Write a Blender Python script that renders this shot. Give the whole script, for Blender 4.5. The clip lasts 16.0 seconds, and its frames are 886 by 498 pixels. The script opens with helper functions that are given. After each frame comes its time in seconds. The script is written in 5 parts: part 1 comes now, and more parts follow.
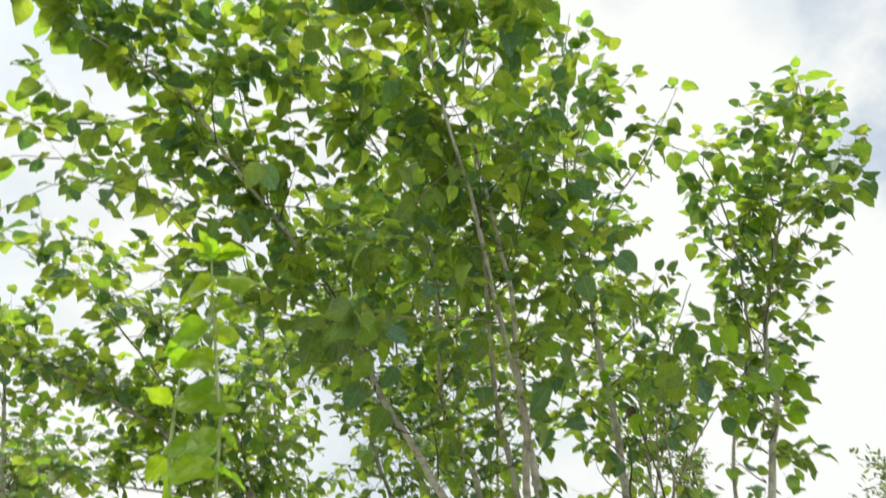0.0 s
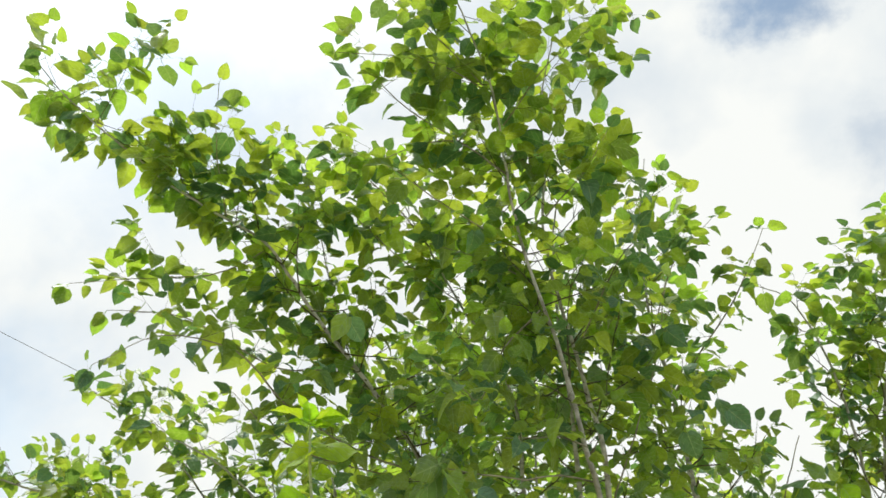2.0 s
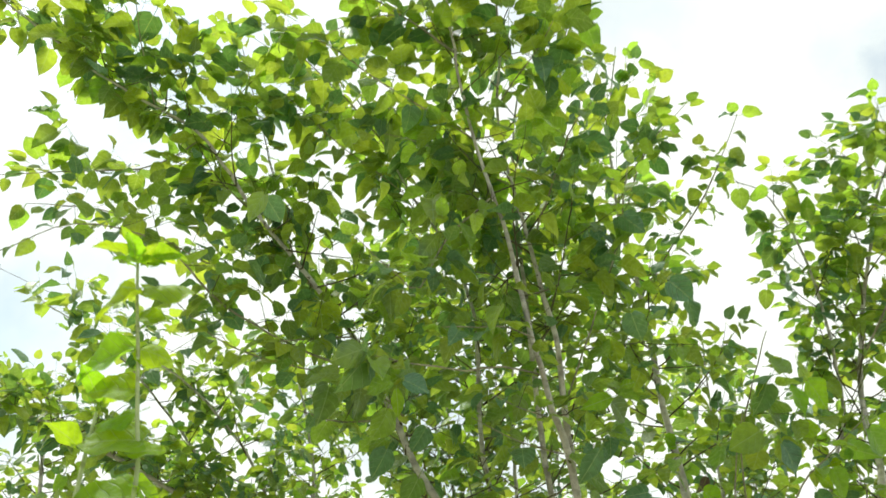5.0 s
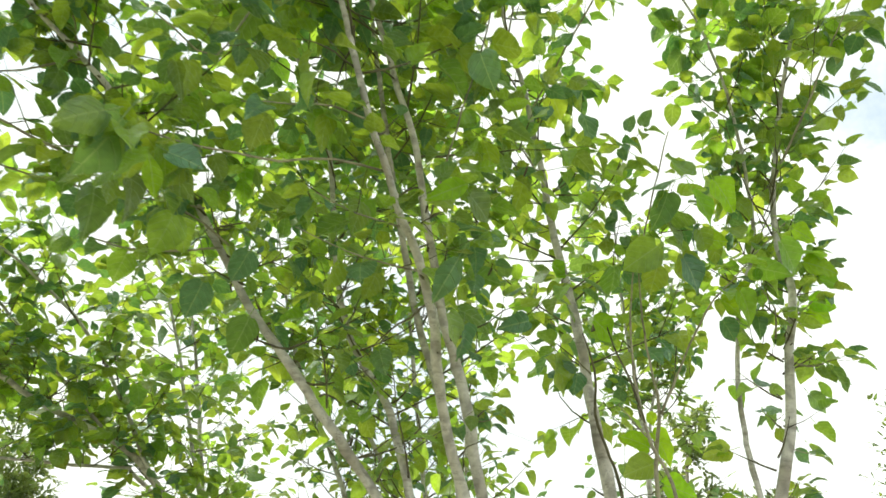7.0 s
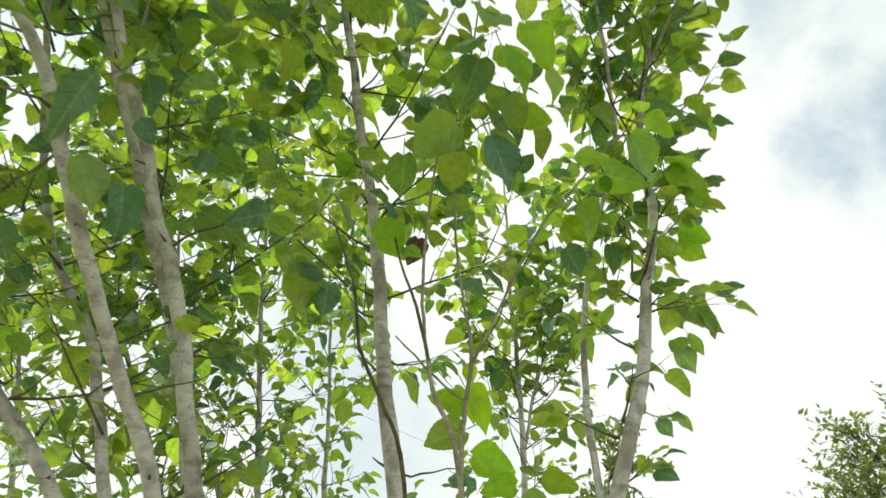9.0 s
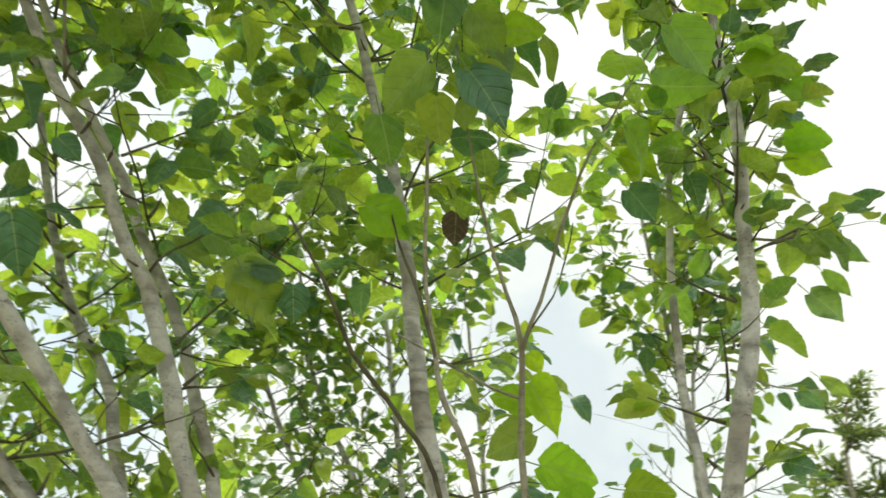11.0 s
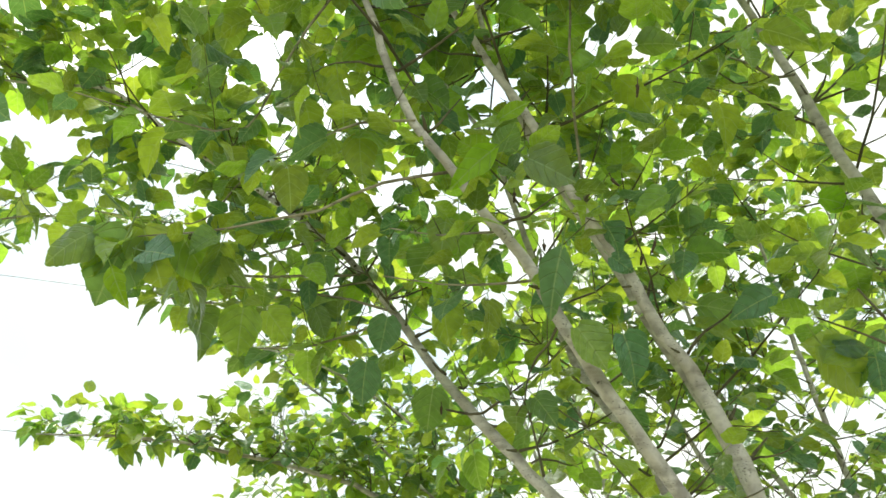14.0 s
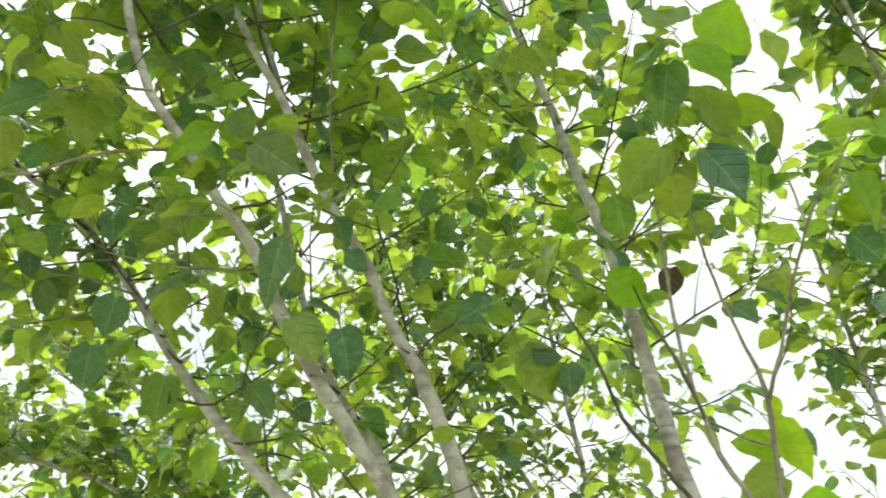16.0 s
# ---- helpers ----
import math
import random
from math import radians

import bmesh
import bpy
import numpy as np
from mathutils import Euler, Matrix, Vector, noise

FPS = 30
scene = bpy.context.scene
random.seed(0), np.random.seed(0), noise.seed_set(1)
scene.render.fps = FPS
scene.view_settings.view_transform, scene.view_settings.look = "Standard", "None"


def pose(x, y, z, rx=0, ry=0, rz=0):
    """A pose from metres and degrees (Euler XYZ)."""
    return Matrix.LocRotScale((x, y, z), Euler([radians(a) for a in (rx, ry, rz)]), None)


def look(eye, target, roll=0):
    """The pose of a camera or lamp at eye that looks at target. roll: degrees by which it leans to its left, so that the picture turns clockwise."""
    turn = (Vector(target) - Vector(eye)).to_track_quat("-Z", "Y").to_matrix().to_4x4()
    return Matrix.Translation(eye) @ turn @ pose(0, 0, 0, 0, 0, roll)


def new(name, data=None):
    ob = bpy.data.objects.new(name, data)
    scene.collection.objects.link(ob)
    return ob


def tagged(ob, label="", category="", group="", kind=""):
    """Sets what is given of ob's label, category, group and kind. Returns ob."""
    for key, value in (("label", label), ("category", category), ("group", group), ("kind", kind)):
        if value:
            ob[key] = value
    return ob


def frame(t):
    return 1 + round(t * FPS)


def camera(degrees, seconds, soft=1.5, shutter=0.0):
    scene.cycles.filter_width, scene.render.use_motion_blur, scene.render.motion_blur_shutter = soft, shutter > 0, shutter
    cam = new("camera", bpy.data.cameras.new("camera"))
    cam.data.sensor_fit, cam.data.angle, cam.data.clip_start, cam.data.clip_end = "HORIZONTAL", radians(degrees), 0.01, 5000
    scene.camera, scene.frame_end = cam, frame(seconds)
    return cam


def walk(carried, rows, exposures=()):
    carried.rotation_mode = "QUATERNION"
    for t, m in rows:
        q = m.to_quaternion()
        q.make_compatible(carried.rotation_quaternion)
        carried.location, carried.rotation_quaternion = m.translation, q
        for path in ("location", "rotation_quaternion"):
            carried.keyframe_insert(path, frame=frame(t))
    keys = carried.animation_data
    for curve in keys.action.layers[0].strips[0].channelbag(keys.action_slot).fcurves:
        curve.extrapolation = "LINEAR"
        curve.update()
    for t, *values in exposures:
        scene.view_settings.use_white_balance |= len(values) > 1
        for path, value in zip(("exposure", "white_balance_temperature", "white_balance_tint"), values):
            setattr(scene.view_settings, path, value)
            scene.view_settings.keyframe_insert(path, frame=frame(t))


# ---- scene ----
cam = camera(62.7, 16.0, soft=1.5, shutter=0.4)
PATH = [
    (0, (0.084, 0.093, 1.445), (0.016, 1.85, 2.399), 5.9),
    (0.5, (0.107, 0.124, 1.49), (-0.039, 1.78, 2.602), 5.9),
    (1, (0.096, 0.129, 1.509), (-0.129, 1.706, 2.718), 6.8),
    (1.5, (0.048, 0.109, 1.498), (-0.24, 1.652, 2.738), 9.0),
    (2, (0.017, 0.118, 1.489), (-0.253, 1.655, 2.74), 9.3),
    (2.5, (0.08, 0.149, 1.498), (-0.043, 1.706, 2.748), 7.6),
    (3, (0.126, 0.159, 1.49), (0.218, 1.724, 2.731), 3.5),
    (3.2, (0.131, 0.154, 1.488), (0.29, 1.719, 2.723), 1.8),
    (5.3, (0.223, 0.423, 1.487), (-0.072, 2.077, 2.571), 8.6),
    (5.5, (0.243, 0.473, 1.485), (-0.025, 2.141, 2.555), 8.2),
    (6, (0.213, 0.618, 1.444), (0.105, 2.317, 2.493), 6.7),
    (6.5, (0.319, 0.743, 1.446), (0.233, 2.482, 2.43), 4.5),
    (7, (0.393, 0.909, 1.49), (0.322, 2.687, 2.403), 3.0),
    (7.5, (0.502, 1.042, 1.469), (0.412, 2.816, 2.389), 3.9),
    (8, (0.654, 1.219, 1.421), (0.7, 2.963, 2.399), 4.2),
    (8.2, (0.696, 1.279, 1.434), (0.792, 3.011, 2.429), 3.2),
    (10.3, (1.026, 1.743, 1.57), (0.823, 3.506, 2.491), 1.7),
    (10.5, (1.041, 1.755, 1.581), (0.79, 3.509, 2.509), 1.3),
    (11, (1.16, 1.802, 1.605), (0.673, 3.497, 2.546), 1.2),
    (11.5, (1.202, 1.799, 1.619), (0.495, 3.427, 2.54), 0.6),
    (12, (1.101, 1.686, 1.631), (0.223, 3.232, 2.546), -2.0),
    (12.5, (0.978, 1.574, 1.632), (-0.026, 3.037, 2.556), -3.3),
    (13, (0.893, 1.497, 1.653), (-0.21, 2.876, 2.592), -2.0),
    (13.5, (0.855, 1.47, 1.653), (-0.304, 2.793, 2.606), 0.4),
    (14, (0.861, 1.472, 1.65), (-0.294, 2.787, 2.618), 1.9),
    (14.5, (0.887, 1.488, 1.65), (-0.207, 2.852, 2.622), 2.3),
    (15, (0.917, 1.513, 1.651), (-0.079, 2.947, 2.626), 1.9),
    (15.5, (0.949, 1.538, 1.647), (0.072, 3.045, 2.626), 0.9),
    (16, (0.982, 1.561, 1.638), (0.234, 3.135, 2.619), -0.3),
]
EXPOSURES = [(0.0, 0.03, 6500, 6), (1.5, 0.0, 6500, 6), (3.2, -0.02, 6500, 6), (5.5, 0.34, 6600, 0), (7.0, 0.46, 6600, 0), (8.0, 0.26, 6600, 0), (10.5, 0.1, 6650, 1), (13.0, 0.52, 6600, 0), (14.5, 0.5, 6600, 0), (16.0, 0.54, 6600, 0)]
walk(cam, [(t, look(eye, target, roll)) for t, eye, target, roll in PATH], EXPOSURES)

# ---- sky, cloud and sun ----
SUN_ELEVATION, SUN_TURN = 58.0, -72.0     # degrees; the sun stands high to the left, a little ahead of the first view
SUN_WAY = Vector((math.sin(radians(SUN_TURN)) * math.cos(radians(SUN_ELEVATION)), math.cos(radians(SUN_TURN)) * math.cos(radians(SUN_ELEVATION)), math.sin(radians(SUN_ELEVATION))))
world = bpy.data.worlds.new("sky")
scene.world = world
world.use_nodes = True
wn, wl = world.node_tree.nodes, world.node_tree.links
wn.clear()
w_out = wn.new("ShaderNodeOutputWorld")
w_sky = wn.new("ShaderNodeTexSky")
w_sky.sky_type, w_sky.sun_disc = "NISHITA", False
w_sky.sun_elevation, w_sky.sun_rotation = radians(SUN_ELEVATION), radians(SUN_TURN)
w_sky.ozone_density, w_sky.dust_density = 0.3, 0.4
w_blue = wn.new("ShaderNodeBackground")
w_blue.inputs["Strength"].default_value = 0.15
w_clear = wn.new("ShaderNodeMix")
w_clear.data_type, w_clear.blend_type = "RGBA", "MULTIPLY"
w_clear.inputs["Factor"].default_value, w_clear.inputs["B"].default_value = 1.0, (0.82, 1.08, 1.12, 1)
wl.new(w_sky.outputs["Color"], w_clear.inputs["A"])
wl.new(w_clear.outputs["Result"], w_blue.inputs["Color"])
w_at = wn.new("ShaderNodeTexCoord")
w_map = wn.new("ShaderNodeMapping")
w_map.inputs["Location"].default_value = (0.35, 0.1, 0.452)
wl.new(w_at.outputs["Generated"], w_map.inputs["Vector"])
w_noise = wn.new("ShaderNodeTexNoise")     # frays the edges of the gaps in the cloud
w_noise.inputs["Scale"].default_value, w_noise.inputs["Detail"].default_value = 5.5, 7.0
w_noise.inputs["Roughness"].default_value = 0.6
wl.new(w_map.outputs["Vector"], w_noise.inputs["Vector"])
w_fray = wn.new("ShaderNodeVectorMath")
w_fray.operation = "MULTIPLY_ADD"
w_fray.inputs[1].default_value, w_fray.inputs[2].default_value = (0.32, 0.32, 0.32), (-0.16, -0.16, -0.16)
wl.new(w_noise.outputs["Color"], w_fray.inputs[0])
w_warp = wn.new("ShaderNodeVectorMath")
wl.new(w_at.outputs["Generated"], w_warp.inputs[0])
wl.new(w_fray.outputs["Vector"], w_warp.inputs[1])
w_blue_most = None
for gap_way, gap_core, gap_rim, gap_most in (((0.27, 0.48, 0.835), 0.01, 0.09, 0.75), ((0.50, 0.66, 0.556), 0.0, 0.12, 0.6), ((0.40, 0.62, 0.68), 0.0, 0.10, 0.35),
                                             ((-0.46, 0.555, 0.69), 0.02, 0.30, 0.42), ((-0.64, 0.70, 0.30), 0.0, 0.22, 0.3)):
    w_far = wn.new("ShaderNodeVectorMath")
    w_far.operation = "DISTANCE"
    w_far.inputs[1].default_value = gap_way
    wl.new(w_warp.outputs["Vector"], w_far.inputs[0])
    w_gap = wn.new("ShaderNodeMapRange")
    w_gap.interpolation_type = "SMOOTHSTEP"
    for socket, value in zip(("From Min", "From Max", "To Min", "To Max"), (gap_core, gap_rim, gap_most, 0.0)):
        w_gap.inputs[socket].default_value = value
    wl.new(w_far.outputs["Value"], w_gap.inputs["Value"])
    if w_blue_most is None:
        w_blue_most = w_gap.outputs["Result"]
    else:
        w_more = wn.new("ShaderNodeMath")
        w_more.operation = "MAXIMUM"
        wl.new(w_blue_most, w_more.inputs[0])
        wl.new(w_gap.outputs["Result"], w_more.inputs[1])
        w_blue_most = w_more.outputs[0]
w_grey = wn.new("ShaderNodeTexNoise")
w_grey.inputs["Scale"].default_value, w_grey.inputs["Detail"].default_value = 2.6, 6.0
wl.new(w_map.outputs["Vector"], w_grey.inputs["Vector"])
w_tone = wn.new("ShaderNodeValToRGB")
w_tone.color_ramp.elements[0].position, w_tone.color_ramp.elements[0].color = 0.38, (0.74, 0.795, 0.87, 1)
w_tone.color_ramp.elements[1].position, w_tone.color_ramp.elements[1].color = 0.52, (1.0, 0.995, 0.985, 1)
wl.new(w_grey.outputs["Fac"], w_tone.inputs["Fac"])
w_cloud = wn.new("ShaderNodeBackground")
w_near = wn.new("ShaderNodeVectorMath")     # the cloud brightens round the veiled sun
w_near.operation = "DOT_PRODUCT"
w_near.inputs[1].default_value = SUN_WAY
wl.new(w_at.outputs["Generated"], w_near.inputs[0])
w_halo = wn.new("ShaderNodeMath")
w_halo.operation, w_halo.use_clamp, w_halo.inputs[1].default_value = "MAXIMUM", True, 0.0
wl.new(w_near.outputs["Value"], w_halo.inputs[0])
w_fall = wn.new("ShaderNodeMath")
w_fall.operation, w_fall.inputs[1].default_value = "POWER", 24.0
wl.new(w_halo.outputs[0], w_fall.inputs[0])
w_power = wn.new("ShaderNodeMath")
w_power.operation, w_power.inputs[1].default_value, w_power.inputs[2].default_value = "MULTIPLY_ADD", 3.0, 0.98
wl.new(w_fall.outputs[0], w_power.inputs[0])
wl.new(w_power.outputs[0], w_cloud.inputs["Strength"])
wl.new(w_tone.outputs["Color"], w_cloud.inputs["Color"])
w_mix = wn.new("ShaderNodeMixShader")
wl.new(w_blue_most, w_mix.inputs["Fac"])
wl.new(w_cloud.outputs["Background"], w_mix.inputs[1])
wl.new(w_blue.outputs["Background"], w_mix.inputs[2])
wl.new(w_mix.outputs["Shader"], w_out.inputs["Surface"])

sun = new("sun", bpy.data.lights.new("sun", "SUN"))
sun.data.energy, sun.data.angle, sun.data.color = 3.2, radians(14.0), (1.0, 0.95, 0.86)
sun.matrix_world = look(SUN_WAY * 30, (0, 0, 0))


# ---- materials ----
def material(name):
    m = bpy.data.materials.new(name)
    m.use_nodes = True
    m.node_tree.nodes.clear()
    return m, m.node_tree.nodes, m.node_tree.links


def ramp(nodes, stops):
    r = nodes.new("ShaderNodeValToRGB")
    while len(r.color_ramp.elements) < len(stops):
        r.color_ramp.elements.new(0.5)
    for e, (at, colour) in zip(r.color_ramp.elements, stops):
        e.position, e.color = at, (*colour, 1)
    return r


def maths(nodes, links, what, a, b=None, clamp=False):
    n = nodes.new("ShaderNodeMath")
    n.operation, n.use_clamp = what, clamp
    for socket, value in zip(n.inputs, (a, b)):
        if value is None:
            continue
        if isinstance(value, (int, float)):
            socket.default_value = value
        else:
            links.new(value, socket)
    return n.outputs[0]


def leaf_material(name, dark, mid, light, glow, thin=0.45, blemish=0.5, sky_share=0.0, gloss=0.5, rough=0.26):
    """A leaf blade: green by leaf, some teal as if mirroring the sky, veins along the blade's own coordinates, waxy
    top, light passing through.
    """
    m, nodes, links = material(name)
    out = nodes.new("ShaderNodeOutputMaterial")
    info, geo, uv = nodes.new("ShaderNodeObjectInfo"), nodes.new("ShaderNodeNewGeometry"), nodes.new("ShaderNodeUVMap")
    chance = maths(nodes, links, "FRACT", maths(nodes, links, "ADD", info.outputs["Random"], geo.outputs["Random Per Island"]))
    tone = ramp(nodes, [(0.0, dark), (0.35, mid), (0.75, mid), (1.0, light)])
    links.new(chance, tone.inputs["Fac"])
    split = nodes.new("ShaderNodeSeparateXYZ")
    links.new(uv.outputs["UV"], split.inputs[0])
    across = maths(nodes, links, "ABSOLUTE", maths(nodes, links, "SUBTRACT", split.outputs["X"], 0.5))
    slant = maths(nodes, links, "SUBTRACT", split.outputs["Y"], maths(nodes, links, "MULTIPLY", maths(nodes, links, "POWER", across, 1.35), 1.25))
    comb = maths(nodes, links, "ABSOLUTE", maths(nodes, links, "SINE", maths(nodes, links, "MULTIPLY", maths(nodes, links, "POWER", maths(nodes, links, "MAXIMUM", maths(nodes, links, "ADD", slant, 0.2), 0.0), 0.8), 15.5)))
    side = maths(nodes, links, "LESS_THAN", comb, 0.085)
    rib = maths(nodes, links, "LESS_THAN", across, 0.013)
    vein = maths(nodes, links, "MAXIMUM", maths(nodes, links, "MULTIPLY", side, 0.6), rib)
    grain = nodes.new("ShaderNodeTexNoise")
    grain.inputs["Scale"].default_value, grain.inputs["Detail"].default_value = 6.0, 8.0
    place = nodes.new("ShaderNodeCombineXYZ")
    links.new(split.outputs["X"], place.inputs["X"])
    links.new(split.outputs["Y"], place.inputs["Y"])
    links.new(maths(nodes, links, "MULTIPLY", chance, 43.0), place.inputs["Z"])
    links.new(place.outputs["Vector"], grain.inputs["Vector"])
    mottle = nodes.new("ShaderNodeMix")
    mottle.data_type, mottle.blend_type = "RGBA", "MULTIPLY"
    mottle.inputs["Factor"].default_value = blemish
    patch = ramp(nodes, [(0.30, (0.62, 0.66, 0.5)), (0.62, (1.12, 1.1, 1.0))])
    links.new(grain.outputs["Fac"], patch.inputs["Fac"])
    # some leaves go teal: sky reflected off their tops, put into the colour
    sky_pick = ramp(nodes, [(0.58, (0, 0, 0)), (0.80, (1, 1, 1))])
    links.new(maths(nodes, links, "FRACT", maths(nodes, links, "MULTIPLY", chance, 3.7)), sky_pick.inputs["Fac"])
    sky_toned = nodes.new("ShaderNodeMix")
    sky_toned.data_type = "RGBA"
    links.new(maths(nodes, links, "MULTIPLY", sky_pick.outputs["Color"], sky_share), sky_toned.inputs["Factor"])
    links.new(tone.outputs["Color"], sky_toned.inputs["A"])
    sky_toned.inputs["B"].default_value = (0.085, 0.20, 0.145, 1)
    links.new(sky_toned.outputs["Result"], mottle.inputs["A"])
    links.new(patch.outputs["Color"], mottle.inputs["B"])
    veined = nodes.new("ShaderNodeMix")
    veined.data_type = "RGBA"
    links.new(maths(nodes, links, "MULTIPLY", vein, 0.55), veined.inputs["Factor"])
    links.new(mottle.outputs["Result"], veined.inputs["A"])
    veined.inputs["B"].default_value = (0.34, 0.44, 0.16, 1)
    bump = nodes.new("ShaderNodeBump")
    bump.inputs["Strength"].default_value, bump.inputs["Distance"].default_value = 0.9, 0.008
    crease = maths(nodes, links, "POWER", maths(nodes, links, "SUBTRACT", 1.0, comb), 7.0)
    links.new(maths(nodes, links, "ADD", maths(nodes, links, "MULTIPLY", crease, -0.35), maths(nodes, links, "MULTIPLY", grain.outputs["Fac"], 0.8)), bump.inputs["Height"])
    face = nodes.new("ShaderNodeBsdfPrincipled")
    links.new(maths(nodes, links, "ADD", rough, maths(nodes, links, "MULTIPLY", chance, 0.2)), face.inputs["Roughness"])
    face.inputs["Specular IOR Level"].default_value = 0.15
    links.new(veined.outputs["Result"], face.inputs["Base Color"])
    links.new(bump.outputs["Normal"], face.inputs["Normal"])
    through_light = nodes.new("ShaderNodeBsdfTranslucent")
    tint = nodes.new("ShaderNodeMix")
    tint.data_type, tint.blend_type = "RGBA", "MULTIPLY"
    tint.inputs["Factor"].default_value = 0.55
    tint.inputs["A"].default_value = (*glow, 1)
    links.new(patch.outputs["Color"], tint.inputs["B"])
    hue = nodes.new("ShaderNodeHueSaturation")
    links.new(maths(nodes, links, "ADD", 0.474, maths(nodes, links, "MULTIPLY", maths(nodes, links, "FRACT", maths(nodes, links, "MULTIPLY", chance, 7.3)), 0.045)), hue.inputs["Hue"])
    links.new(maths(nodes, links, "ADD", 0.64, maths(nodes, links, "MULTIPLY", chance, 0.44)), hue.inputs["Value"])
    links.new(tint.outputs["Result"], hue.inputs["Color"])
    # the same leaves get a bluer, dimmer through colour to match
    sky_tint = nodes.new("ShaderNodeMix")
    sky_tint.data_type, sky_tint.blend_type = "RGBA", "MULTIPLY"
    links.new(maths(nodes, links, "MULTIPLY", sky_pick.outputs["Color"], sky_share), sky_tint.inputs["Factor"])
    links.new(hue.outputs["Color"], sky_tint.inputs["A"])
    sky_tint.inputs["B"].default_value = (0.42, 0.60, 1.40, 1)
    ribbed = nodes.new("ShaderNodeMix")
    ribbed.data_type = "RGBA"
    links.new(maths(nodes, links, "MULTIPLY", vein, 0.6), ribbed.inputs["Factor"])
    links.new(sky_tint.outputs["Result"], ribbed.inputs["A"])
    ribbed.inputs["B"].default_value = (0.50, 0.62, 0.20, 1)
    links.new(ribbed.outputs["Result"], through_light.inputs["Color"])
    mix = nodes.new("ShaderNodeMixShader")
    links.new(maths(nodes, links, "SUBTRACT", thin, maths(nodes, links, "MULTIPLY", sky_pick.outputs["Color"], 0.28 * sky_share)), mix.inputs["Fac"])
    links.new(face.outputs["BSDF"], mix.inputs[1])
    links.new(through_light.outputs["BSDF"], mix.inputs[2])
    # waxy sheen over the blade
    sheen, slant_view, waxy = nodes.new("ShaderNodeBsdfAnisotropic"), nodes.new("ShaderNodeLayerWeight"), nodes.new("ShaderNodeMixShader")
    sheen.inputs["Color"].default_value = (0.92, 0.97, 1.0, 1)
    links.new(maths(nodes, links, "ADD", rough, maths(nodes, links, "MULTIPLY", chance, 0.2)), sheen.inputs["Roughness"])
    links.new(bump.outputs["Normal"], sheen.inputs["Normal"])
    links.new(bump.outputs["Normal"], slant_view.inputs["Normal"])
    grazing = maths(nodes, links, "POWER", slant_view.outputs["Facing"], 4.0)
    links.new(maths(nodes, links, "MULTIPLY", maths(nodes, links, "ADD", 0.03, maths(nodes, links, "MULTIPLY", grazing, 0.16)), gloss), waxy.inputs["Fac"])
    links.new(mix.outputs["Shader"], waxy.inputs[1])
    links.new(sheen.outputs["BSDF"], waxy.inputs[2])
    links.new(waxy.outputs["Shader"], out.inputs["Surface"])
    return m


